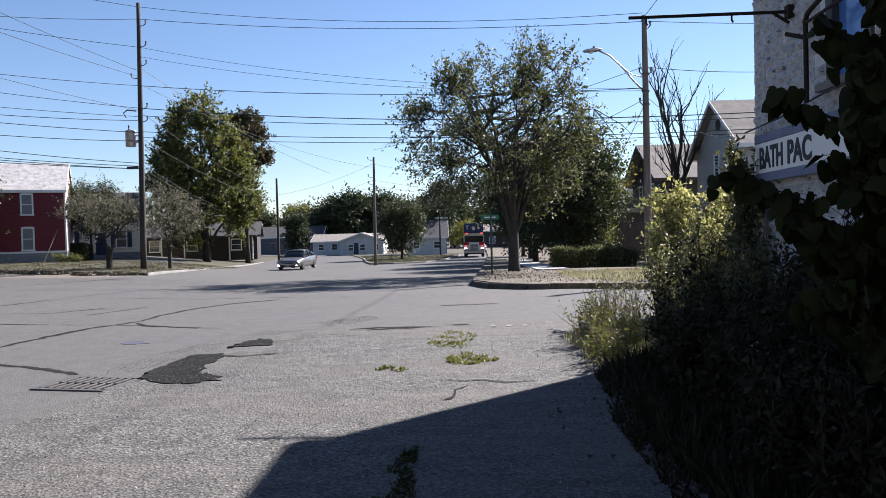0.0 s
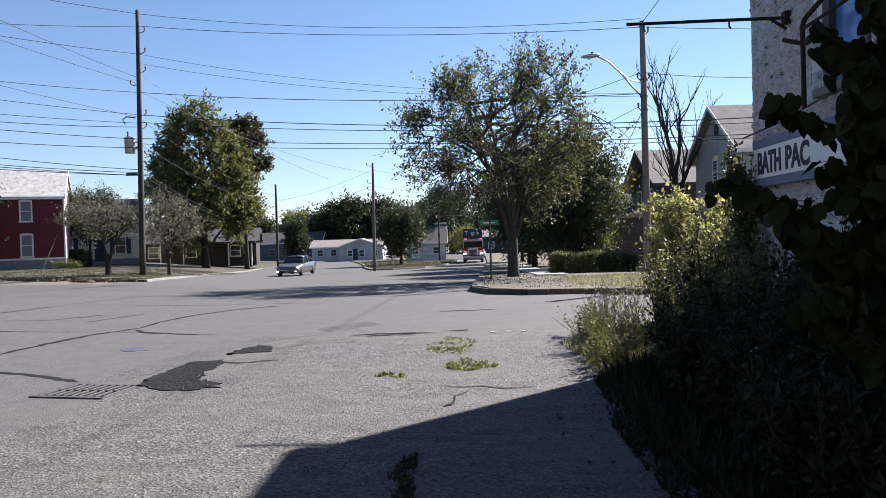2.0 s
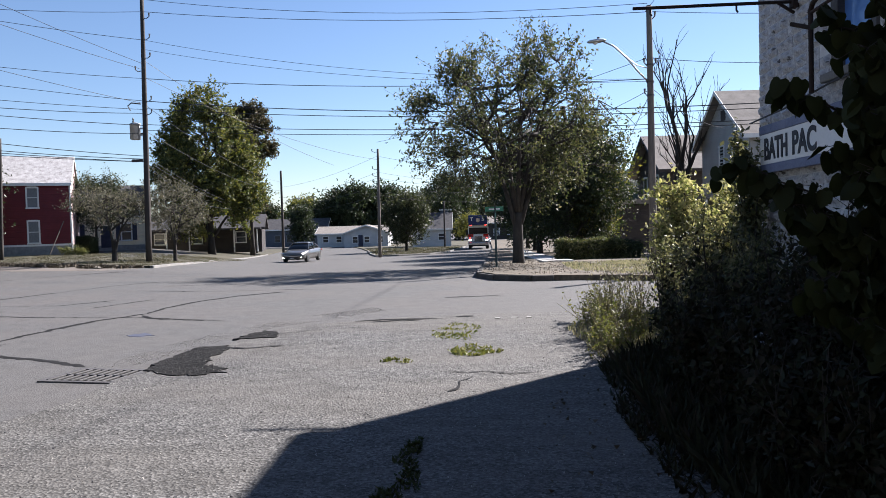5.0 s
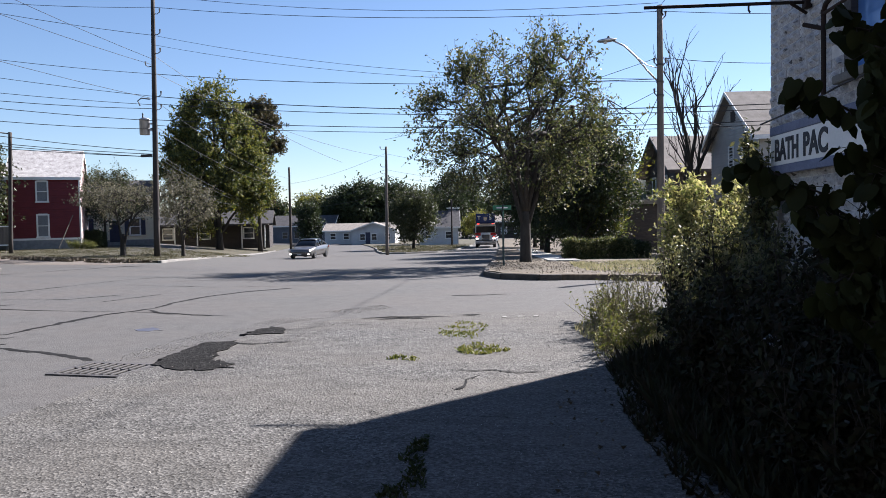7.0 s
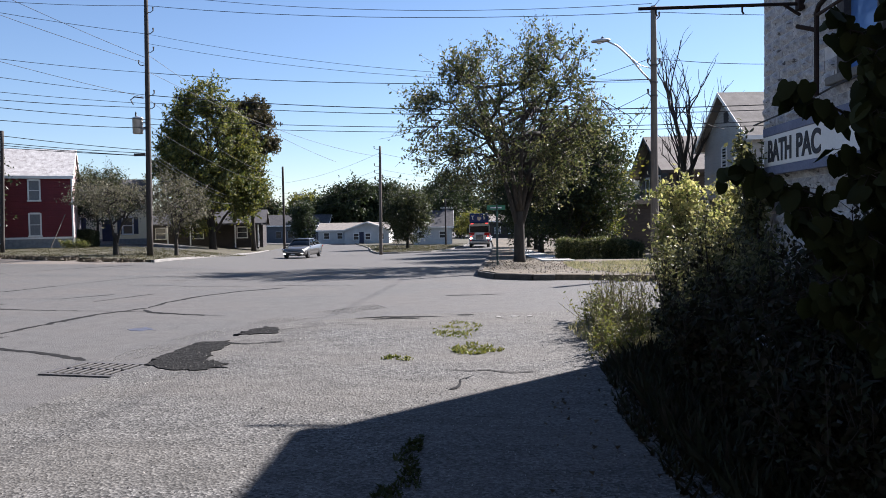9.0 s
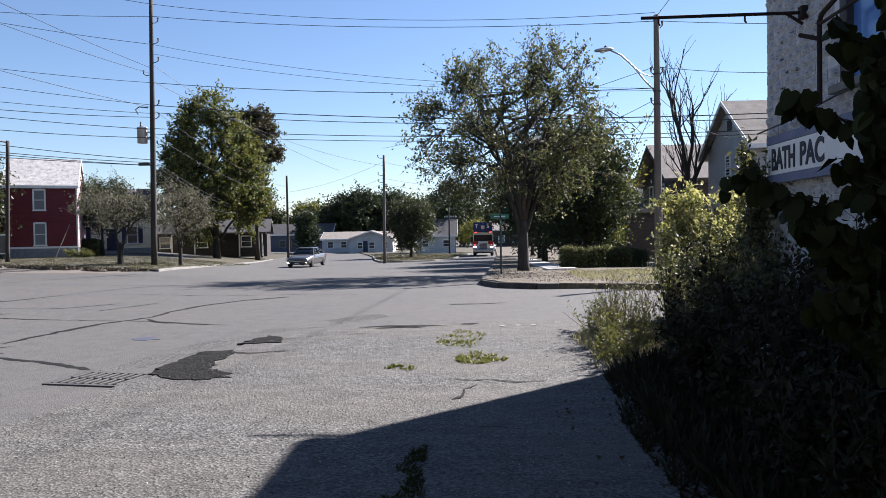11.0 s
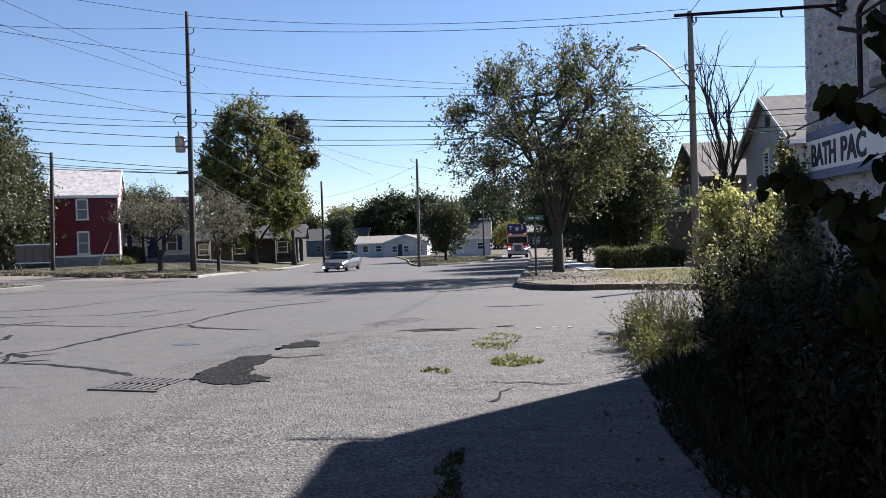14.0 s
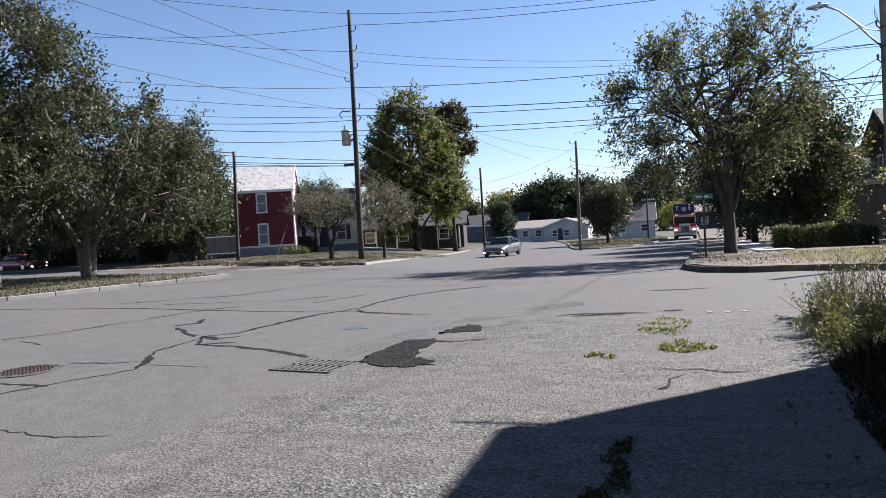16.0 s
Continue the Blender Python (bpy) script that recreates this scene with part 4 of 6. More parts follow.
# ---- houses ----
RED_SIDING = siding_mat("red_siding", (0.11, 0.011, 0.013), (0.155, 0.017, 0.02))
CREAM = siding_mat("cream_siding", (0.74, 0.65, 0.44), (0.82, 0.74, 0.54))
GREY_SIDING = siding_mat("grey_beige_siding", (0.36, 0.34, 0.31), (0.46, 0.44, 0.4), 0.2)
BROWN_SIDING = siding_mat("brown_siding", (0.022, 0.017, 0.015), (0.042, 0.032, 0.026))
WHITE_SIDING = siding_mat("white_siding", (0.42, 0.42, 0.41), (0.54, 0.54, 0.52))
BLUE_SIDING = siding_mat("blue_grey_siding", (0.06, 0.07, 0.085), (0.1, 0.11, 0.13))
METAL_ROOF = mat("old_metal_roof", (0.2, 0.18, 0.17), (0.66, 0.64, 0.62), 3.0, 14, 0.6, 0.2, bump=0.4, mixfine=0.55)
MOTTLED = mat("mottled_red_and_white_siding", (0.17, 0.03, 0.03), (0.6, 0.54, 0.52), 2.2, 12, 0.8, bump=0.3, mixfine=0.4)
SHINGLE = mat("grey_brown_shingles", (0.13, 0.115, 0.1), (0.24, 0.215, 0.19), 2, 22, 0.95, bump=0.6, depth=0.02)
DARK_SHINGLE = mat("dark_shingles", (0.03, 0.03, 0.034), (0.075, 0.072, 0.075), 2, 22, 0.95, bump=0.6, depth=0.02)
PANE = glass_mat("dark_window_pane", (0.03, 0.035, 0.04), 0.08)
CURTAIN = mat("pale_curtain", (0.13, 0.14, 0.15), (0.26, 0.27, 0.28), 6, 30, 0.9, bump=0.2, stretch=(6, 6, 1))
STONE = mat("grey_foundation_stone", (0.16, 0.17, 0.18), (0.28, 0.28, 0.28), 4, 30, 0.9, bump=0.5)
SHUTTER = mat("navy_shutter", (0.02, 0.025, 0.05), (0.04, 0.045, 0.08), 4, 40, 0.6, bump=0.1)


def window(house, m, w, h, trim=WHITE_PAINT, shutters=None, pane=PANE, cross=True):
    """A sash window; m puts its lower middle on the wall, y pointing out of the wall's inner side (frame proud at -y)."""
    t = 0.11
    fr = Mesh().box(-w / 2 - t, -0.06, -t, -w / 2, 0.02, h + t, m).box(w / 2, -0.06, -t, w / 2 + t, 0.02, h + t, m).box(-w / 2, -0.06, h, w / 2, 0.02, h + t * 1.3, m)
    if cross:
        fr.box(-w / 2, -0.045, h / 2 - 0.03, w / 2, 0.01, h / 2 + 0.03, m)
    win = part("window", fr, trim, house, "white-trimmed sash window")
    part("sill", Mesh().box(-w / 2 - t - 0.04, -0.1, -t - 0.02, w / 2 + t + 0.04, -0.062, -0.03, m).box(-w / 2, -0.06, -t, w / 2, 0.02, 0, m), trim, win)
    part("pane", Mesh().box(-w / 2, -0.022, 0, w / 2, -0.012, h / 2 - 0.03, m).box(-w / 2, -0.022, h / 2 + 0.03, w / 2, -0.012, h, m), pane, win)
    if shutters is not None:
        for s in (-1, 1):
            part("shutter", Mesh().box(s * (w / 2 + t + 0.02), -0.05, -0.05, s * (w / 2 + t + 0.42), 0.0, h + 0.05, m), shutters, win)
    return win


def gable_house(name, at, turn, length, width, eave, ridge, wall, roof, label, base=None, over=0.35, gable_trim=WHITE_PAINT, sink=0.0):
    """Ridge along local x. Local origin at the middle of the front (-y) wall's foot, body towards +y."""
    z = ground(*at) + 0.1 - sink
    h = thing(name, (at[0], at[1], z), label, "house", turn=turn)
    L, W = length / 2, width
    b = Mesh().add([(-L, 0, -0.3), (L, 0, -0.3), (L, W, -0.3), (-L, W, -0.3), (-L, 0, eave), (L, 0, eave), (L, W, eave), (-L, W, eave), (-L, W / 2, ridge), (L, W / 2, ridge)],
                   [(0, 1, 5, 4), (2, 3, 7, 6), (1, 2, 6, 9, 5), (3, 0, 4, 8, 7), (4, 5, 9, 8), (6, 7, 8, 9), (0, 3, 2, 1)])
    part("wall", b, wall, h)
    if base is not None:
        part("foundation", Mesh().box(-L - 0.03, -0.03, -0.3, L + 0.03, W + 0.03, base), STONE, h)
    k = (ridge - eave) / (W / 2)
    for s in (0, 1):
        y0 = -over if s == 0 else W + over
        z0 = eave - over * k
        th = 0.16
        o = over
        r = Mesh().add([(-L - o, y0, z0 + 0.02), (L + o, y0, z0 + 0.02), (L + o, W / 2, ridge + 0.02), (-L - o, W / 2, ridge + 0.02), (-L - o, y0, z0 + th), (L + o, y0, z0 + th), (L + o, W / 2, ridge + th), (-L - o, W / 2, ridge + th)],
                       [(0, 1, 2, 3), (4, 5, 6, 7), (0, 1, 5, 4), (1, 2, 6, 5), (2, 3, 7, 6), (3, 0, 4, 7)])
        part("roof", r, roof, h)
        part("fascia", Mesh().box(-L - o, y0 - 0.03, z0 - 0.06, L + o, y0 + 0.0, z0 + th), gable_trim, h)
        for e in (-1, 1):
            x = e * (L + o)
            part("bargeboard", Mesh().add([(x, y0, z0 - 0.06), (x, W / 2, ridge - 0.06), (x, W / 2, ridge + th), (x, y0, z0 + th), (x + e * 0.04, y0, z0 - 0.06), (x + e * 0.04, W / 2, ridge - 0.06), (x + e * 0.04, W / 2, ridge + th), (x + e * 0.04, y0, z0 + th)],
                                           [(0, 1, 2, 3), (4, 5, 6, 7), (0, 1, 5, 4), (2, 3, 7, 6), (1, 2, 6, 5), (0, 3, 7, 4)]), gable_trim, h)
    return h


def front(x, z, y=0.0):
    return Matrix.Translation((x, y, z))


def left_end(L, y, z):
    """Pose on the -x end wall."""
    return Matrix.Translation((-L, y, z)) @ pose(0, 0, 0, 0, 0, -90)


# red house: front wall faces the street
red = gable_house("red_house", (-31.72, 57.06), 22, 5.0, 6.5, 5.5, 7.75, RED_SIDING, METAL_ROOF, "two-storey red house with an old grey metal roof and white trim", base=0.75, over=0.14)
for z, hh in ((1.0, 1.6), (3.72, 1.45)):
    window(red, front(-0.1, z), 0.68, hh, pane=CURTAIN)
part("corner_board", Mesh().box(2.45, -0.04, 0.75, 2.56, 0.1, 5.4), WHITE_PAINT, red)
part("end_wall", Mesh().add([(2.52, 0.05, 0.75), (2.52, 6.45, 0.75), (2.52, 6.45, 5.4), (2.52, 3.25, 7.6), (2.52, 0.05, 5.4), (2.545, 0.05, 0.75), (2.545, 6.45, 0.75), (2.545, 6.45, 5.4), (2.545, 3.25, 7.6), (2.545, 0.05, 5.4)],
                            [(0, 1, 2, 3, 4), (5, 6, 7, 8, 9), (0, 1, 6, 5), (1, 2, 7, 6), (2, 3, 8, 7), (3, 4, 9, 8), (4, 0, 5, 9)]), MOTTLED, red, "end wall mottled red and white")
part("water_table", Mesh().box(-2.55, -0.06, 0.7, 2.55, -0.03, 0.85), WHITE_PAINT, red)
part("leaning_prop", Mesh().tube([(1.0, -0.9, 0.0), (2.0, -0.1, 2.6)], 0.035, 6), POLE_WOOD, red)
wing = gable_house("red_house_wing", (-37.9, 57.2), 22, 6.2, 5.5, 4.4, 6.2, RED_SIDING, METAL_ROOF, "lower red wing of the red house behind the trees", base=0.6)
for x in (-1.6, 1.2):
    window(wing, front(x, 0.9), 0.85, 1.5)

cream = gable_house("cream_house", (-33.1, 70.0), 20, 8.8, 6.5, 4.75, 6.1, CREAM, DARK_SHINGLE, "cream two-storey house with navy shutters and a dark roof", base=0.4)
for x, z, w, hh, sh in ((-2.2, 0.9, 1.3, 1.5, SHUTTER), (2.6, 0.9, 0.8, 1.5, SHUTTER), (-2.2, 3.2, 0.8, 1.1, SHUTTER), (0.9, 3.2, 0.8, 1.1, SHUTTER), (3.4, 3.2, 0.7, 1.1, None)):
    window(cream, front(x, z), w, hh, shutters=sh)
part("door", Mesh().block(0.35, -0.06, 0.2, 1.25, 0.02, 2.25, 0.01), SHUTTER, cream)
garage = gable_house("low_brown_house", (-27.6, 83.6), 10, 13.0, 6.0, 2.5, 3.9, BROWN_SIDING, DARK_SHINGLE, "low brown house with a porch behind the maples", gable_trim=BROWN_SIDING)
for x in (-4.6, -0.6, 4.2):
    window(garage, front(x, 0.9), 1.0, 1.1)
for x in (-6.1, -3.6, -1.2, 1.2, 3.6, 6.1):
    part("porch_post", Mesh().block(x - 0.07, -1.6, -0.2, x + 0.07, -1.46, 2.3, 0.01), WHITE_PAINT, garage)
part("porch_roof", Mesh().box(-6.5, -1.8, 2.3, 6.5, -0.36, 2.45), DARK_SHINGLE, garage)

bluehouse = gable_house("blue_grey_house", (-0.205 * 150, 150), 0, 12.5, 8, 3.4, 5.4, BLUE_SIDING, DARK_SHINGLE, "distant blue-grey house with a dark roof")
for x in (-3.6, -1.2, 3.4):
    window(bluehouse, front(x, 0.9), 1.0, 1.2, trim=STONE)
white = gable_house("white_house", (-0.127 * 134, 134), 0, 13.0, 8, 2.3, 3.5, WHITE_SIDING, SHINGLE, "distant low white house with a shallow grey roof")
wg = gable_house("white_cottage", (-0.107 * 131, 131), 90, 6, 7.5, 2.3, 3.6, WHITE_SIDING, SHINGLE, "low white cottage with its gable to the street")
wg.matrix_world = pose(-0.107 * 131 + 3.75, 130.5, ground(-14, 130) + 0.1, 0, 0, 90)
for y in (1.3, 3.6, 5.6):
    window(wg, left_end(3, y, 0.7), 0.8, 1.0)
part("door", Mesh().box(-3.05, 4.3, 0, -2.98, 5.1, 2.0), SHUTTER, wg)
for x in (-5, -2.6, 4.8):
    window(white, front(x, 0.8), 0.9, 1.0)
shop = gable_house("far_white_building", (-0.022 * 112, 112), 0, 5.8, 8, 2.7, 5.0, WHITE_SIDING, DARK_SHINGLE, "distant white building with a dark upper storey")
for x in (-1.6, 1.5):
    window(shop, front(x, 1.0), 0.8, 0.9)
tower = thing("far_tower", (-0.002 * 118, 118, ground(0, 118)), "narrow grey stair tower with a flat cap", "building")
part("shaft", Mesh().block(-0.8, -0.8, 0, 0.8, 0.8, 5.6, 0.03), BLUE_SIDING, tower)
part("cap", Mesh().block(-1.0, -1.0, 5.6, 1.0, 1.0, 5.85, 0.03), WHITE_PAINT, tower)
endb = gable_house("street_end_building", (0.075 * 165, 165), 0, 13, 8, 3.6, 5.0, BROWN_SIDING, SHINGLE, "long distant building at the end of the street")
for x in (-4.5, -1.5, 1.5, 4.5):
    window(endb, front(x, 0.9), 1.2, 1.4, pane=CURTAIN)

# houses on the right: gable towards the street
grey = gable_house("grey_house", (19.95, 39.2), 0, 8.0, 7.2, 6.2, 8.75, GREY_SIDING, SHINGLE, "grey-beige sided house with a steep gable and white trim", over=0.5, sink=-0.25)
for y in (1.9, 3.9):
    window(grey, left_end(4.0, y, 4.5), 0.62, 1.25)
window(grey, left_end(4.0, 3.6, 1.2), 1.2, 1.5)
window(grey, front(-3.0, 4.4), 0.7, 1.3)
lap = Mesh()
for i in range(46):
    z = 0.2 + i * 0.185
    y0, y1 = (0.0, 7.2) if z < 6.2 else (3.6 * (z - 6.2) / 2.55 + 0.1, 7.2 - 3.6 * (z - 6.2) / 2.55 - 0.1)
    if y1 - y0 < 0.3:
        break
    lap.add([(-4.035, y0, z), (-4.035, y1, z), (-4.006, y1, z + 0.185), (-4.006, y0, z + 0.185), (-4.0, y0, z), (-4.0, y1, z)], [(0, 1, 2, 3), (4, 5, 1, 0)])
    if z < 5.9:
        lap.add([(-4.0, -0.035, z), (4.0, -0.035, z), (4.0, -0.006, z + 0.185), (-4.0, -0.006, z + 0.185), (-4.0, 0.0, z), (4.0, 0.0, z)], [(0, 1, 2, 3), (4, 5, 1, 0)])
tagged(part("lap_siding", lap, GREY_SIDING, grey), kind="stuff")
part("vent", Mesh().box(-4.04, 3.25, 7.2, -3.99, 3.95, 7.8), BROWN_SIDING, grey, "louvred gable vent")
part("porch_roof", Mesh().box(-6.6, -0.2, 2.7, -4.02, 7.2, 2.88), SHINGLE, grey, "low porch roof")
for y in (0.0, 3.4, 6.8):
    part("porch_post", Mesh().block(-6.4, y, -0.3, -6.25, y + 0.15, 2.7, 0.01), WHITE_PAINT, grey)
brown = gable_house("brown_house", (20.0, 52.5), 0, 9.0, 8.0, 5.6, 8.0, BROWN_SIDING, SHINGLE, "dark brown house with a deep overhanging gable", over=0.7, gable_trim=BROWN_SIDING, sink=-0.4)
for y in (2.4, 5.4):
    window(brown, left_end(4.5, y, 3.6), 0.9, 1.4)
part("porch_roof", Mesh().box(-8.6, -0.4, 3.0, -4.52, 8.4, 3.3), SHINGLE, brown, "deep porch roof")
for y in (0.0, 2.6, 5.2, 7.8):
    part("porch_post", Mesh().block(-8.3, y, -0.3, -8.0, y + 0.3, 3.0, 0.02), BROWN_SIDING, brown)
for y in (0.5, 1.6, 3.1, 4.2, 5.7, 6.8):
    window(brown, left_end(8.1, y, 0.9), 0.7, 1.6, cross=False)
part("porch_wall", Mesh().box(-8.1, 0.3, -0.3, -7.95, 7.8, 3.0).box(-8.1, -0.02, -0.3, -4.6, 0.1, 3.0), BROWN_SIDING, brown)


# ---- near the camera: bushes, weeds, vine ----
def shrub(name, at, n, spread, height, leaf, size, seed, label, stems=14, category="shrub", per=9, wood=BARK, z0=0.02, stem_r=0.016):
    rng = np.random.default_rng(seed)
    t = thing(name, (at[0], at[1], z0 + ground(*at)), label, category, "undergrowth")
    st, pts = Mesh(), []
    for i in range(stems):
        a, r = rng.uniform(0, 6.28), rng.uniform(0.0, 0.5)
        b = Vector((math.cos(a) * r * spread[0], math.sin(a) * r * spread[1], -0.1))
        e = Vector((b.x * 1.2 + rng.normal(0, 0.35) * spread[0], b.y * 1.2 + rng.normal(0, 0.35) * spread[1], height * rng.uniform(0.55, 1.05)))
        mid = b.lerp(e, 0.55) + Vector((0, 0, 0.15 * height))
        line = [b.lerp(mid, k).lerp(mid.lerp(e, k), k) for k in np.linspace(0, 1, 7)]
        st.tube(line, [stem_r * (1 - 0.8 * k / 6) * height ** 0.5 for k in range(7)], 5)
        for j in range(n // stems):
            k = rng.uniform(0.3, 1.0)
            o = line[min(6, int(k * 6.99))]
            tip = o + Vector((rng.normal(0, 0.22) * spread[0], rng.normal(0, 0.22) * spread[1], rng.normal(0.05, 0.16)))
            st.tube([o, tip], [0.004, 0.002], 3, False)
            for q in range(per):
                pts.append(np.array(o.lerp(tip, rng.uniform(0.2, 1.05))) + rng.normal(0, size * 0.45, 3))
    part("stem", st, wood, t)
    v, f = leaves(pts, size, rng, 0.5)
    part("foliage", fast_mesh("foliage", v, f), leaf, t)
    return t


BUSH_LEAF = leaf_mat("bush_leaves", [(0.08, 0.1, 0.032), (0.19, 0.19, 0.07), (0.36, 0.33, 0.16), (0.11, 0.125, 0.04)], 0.45, 0.5)
WEED_LEAF = leaf_mat("dull_weed_leaves", [(0.04, 0.05, 0.02), (0.085, 0.09, 0.038), (0.17, 0.16, 0.085), (0.055, 0.062, 0.025)], 0.35, 0.5)
# Weed leaves with the wall's shade put into the colour.
SHADE_LEAF = leaf_mat("shade_darkened_leaves", [(0.012, 0.016, 0.007), (0.022, 0.026, 0.011), (0.018, 0.019, 0.01), (0.034, 0.028, 0.018)], 0.06, 0.9)
STRAW = leaf_mat("dry_seed_heads", [(0.14, 0.135, 0.075), (0.26, 0.235, 0.15), (0.08, 0.095, 0.04)], 0.4)
STRAW_STEM = mat("dry_weed_stem", (0.1, 0.085, 0.05), (0.2, 0.17, 0.1), 6, 50, 0.9, bump=0)
shrub("bush", (4.15, 12.8), 1200, (0.85, 0.6), 1.95, BUSH_LEAF, 0.085, 71, "leafy sunlit bush with yellow-green leaves at the building corner", 24, per=10)
shrub("bush", (5.1, 13.2), 700, (0.6, 0.6), 2.1, BUSH_LEAF, 0.095, 72, "tall leafy bush beside the block wall", 18)
shrub("bush", (4.22, 10.45), 260, (0.3, 0.3), 2.6, WEED_LEAF, 0.09, 70, "thin leafy climber in front of the painted sign", 9)
shrub("bush", (3.3, 10.9), 340, (0.45, 0.4), 1.15, WEED_LEAF, 0.055, 68, "twiggy dull green bush half in the sun", 26, per=5)
shrub("bush", (3.65, 10.2), 480, (0.45, 0.42), 1.4, WEED_LEAF, 0.065, 69, "twiggy dull green bush at the edge of the shade", 22, per=7)
shrub("bush", (3.3, 9.1), 380, (0.6, 0.5), 1.0, WEED_LEAF, 0.07, 73, "dense dark bush in the building's shade", 18)
k = 74
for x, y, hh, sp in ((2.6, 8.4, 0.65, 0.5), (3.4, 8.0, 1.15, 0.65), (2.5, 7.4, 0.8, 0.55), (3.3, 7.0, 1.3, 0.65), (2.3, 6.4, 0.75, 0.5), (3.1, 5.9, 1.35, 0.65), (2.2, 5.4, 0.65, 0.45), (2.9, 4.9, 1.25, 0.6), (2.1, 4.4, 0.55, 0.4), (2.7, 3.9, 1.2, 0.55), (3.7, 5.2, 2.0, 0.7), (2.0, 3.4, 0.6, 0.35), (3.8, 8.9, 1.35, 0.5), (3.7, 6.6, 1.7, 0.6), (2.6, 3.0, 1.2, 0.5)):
    # Nearer than y 7.8 the shade-coloured leaves replace the lit ones.
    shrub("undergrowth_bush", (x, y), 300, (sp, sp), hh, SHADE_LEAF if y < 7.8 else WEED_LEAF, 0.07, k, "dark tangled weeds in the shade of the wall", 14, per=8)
    k += 1
for x, y, hh in ((2.2, 10.3, 0.95), (2.45, 10.9, 1.05), (2.0, 9.5, 0.6), (2.4, 9.8, 0.9), (2.8, 11.5, 1.15), (2.7, 10.3, 1.15)):
    shrub("tall_weed", (x, y), 64, (0.38, 0.34), hh * 0.8, STRAW if k % 3 else WEED_LEAF, 0.032, k, "tall straggly weeds with dry seed heads at the pavement edge", 14, "weed", 4, wood=STRAW_STEM, stem_r=0.005)
    k += 1
for x, y, hh in ((1.95, 9.3, 0.32), (2.1, 10.0, 0.42), (2.3, 10.6, 0.45), (1.9, 8.8, 0.22), (2.45, 9.7, 0.5), (2.15, 11.1, 0.35)):
    shrub("low_weed", (x, y), 130, (0.38, 0.36), hh, GREEN_WEED, 0.045, k, "low leafy green weeds spreading over the pavement edge", 14, "weed", 6, wood=STRAW_STEM, stem_r=0.004)
    k += 1


def heart_leaf(rng, size):
    """A folded heart-shaped leaf with its tip down, about the origin."""
    out = [(0, 0.0), (0.24, 0.14), (0.48, 0.06), (0.56, -0.22), (0.52, -0.58), (0.34, -0.95), (0, -1.25), (-0.34, -0.95), (-0.52, -0.58), (-0.56, -0.22), (-0.48, 0.06), (-0.24, 0.14)]
    vs = [Vector((x * size, 0.18 * size * abs(x) + 0.05 * size * rng.normal(), z * size)) for x, z in out] + [Vector((0, -0.02 * size, -0.4 * size))]
    return vs, [(i, (i + 1) % 12, 12) for i in range(12)]


# Near-black leaf colour stands in for the shade the sapling is in.
VINE_LEAF = leaf_mat("shade_darkened_vine_leaves", [(0.014, 0.02, 0.006), (0.028, 0.036, 0.01), (0.02, 0.027, 0.008)], 0.16, 0.85)
vine = thing("sapling", (2.15, 3.25, 0.0), "heart-leaved sapling leaning out from the wall, coloured dark for shade", "sapling")
rng = np.random.default_rng(90)
stems = Mesh()
leaf_v, leaf_f = [], []
stems.tube([(0.1, 0.05, -0.05), (0.04, 0.0, 0.7), (-0.05, 0.03, 1.4), (0.0, 0.0, 2.0), (0.02, 0.0, 2.75)], [0.03, 0.026, 0.022, 0.016, 0.008], 8)
# boughs: height on the stem, tip across, tip height, arch, hang of the leaves, leaves
BOUGHS = [(1.25, -0.83, 1.85, 0.1, 0.13, 90), (1.2, -0.62, 1.66, 0.12, 0.15, 90), (1.75, -0.64, 2.2, 0.06, 0.06, 46), (1.6, -0.42, 2.06, 0.08, 0.1, 60), (2.05, -0.47, 2.5, 0.02, 0.06, 40), (2.2, -0.33, 2.44, 0.05, 0.08, 40)]
BOUGHS += [(z - 0.25, -rng.uniform(0.26, 0.42) - 0.1 * (z < 1.6), z, 0.07, 0.14, 80) for z in np.linspace(1.15, 2.3, 12)]
BOUGHS += [(z - 0.2, -rng.uniform(0.12, 0.32), z, 0.05, 0.16, 70) for z in np.linspace(1.05, 2.7, 13)]
for z0, x, z, arch, hang, n in BOUGHS:
    y = rng.uniform(-0.15, 0.15)
    o, tip = Vector((0, 0, z0)), Vector((x, y, z))
    mid = o.lerp(tip, 0.5) + Vector((0, 0, arch))
    line = [o.lerp(mid, q).lerp(mid.lerp(tip, q), q) + Vector(rng.normal(0, 0.008, 3)) for q in np.linspace(0, 1, 16)]
    stems.tube(line, [0.011 - 0.0006 * q for q in range(16)], 6)
    for q in range(n):
        f = 0.18 + 0.82 * q / (n - 1)
        o = line[min(15, int(f * 15.9))]
        at = o + Vector((rng.normal(0, 0.025), rng.normal(0, 0.06), -hang * rng.random() ** 1.3 * (1.15 - 0.7 * f) + rng.normal(0, 0.012)))
        stems.tube([o, at], 0.002, 3, False)
        vs, fs = heart_leaf(rng, rng.uniform(0.052, 0.085))
        m = Matrix.Translation(at) @ pose(0, 0, 0, rng.normal(0, 22), rng.normal(0, 20), rng.uniform(-70, 70))
        kk = len(leaf_v)
        leaf_v += [tuple(m @ p) for p in vs]
        leaf_f += [tuple(i + kk for i in f_) for f_ in fs]
part("stem", stems, BARK, vine)
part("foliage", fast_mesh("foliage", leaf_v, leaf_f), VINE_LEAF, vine)


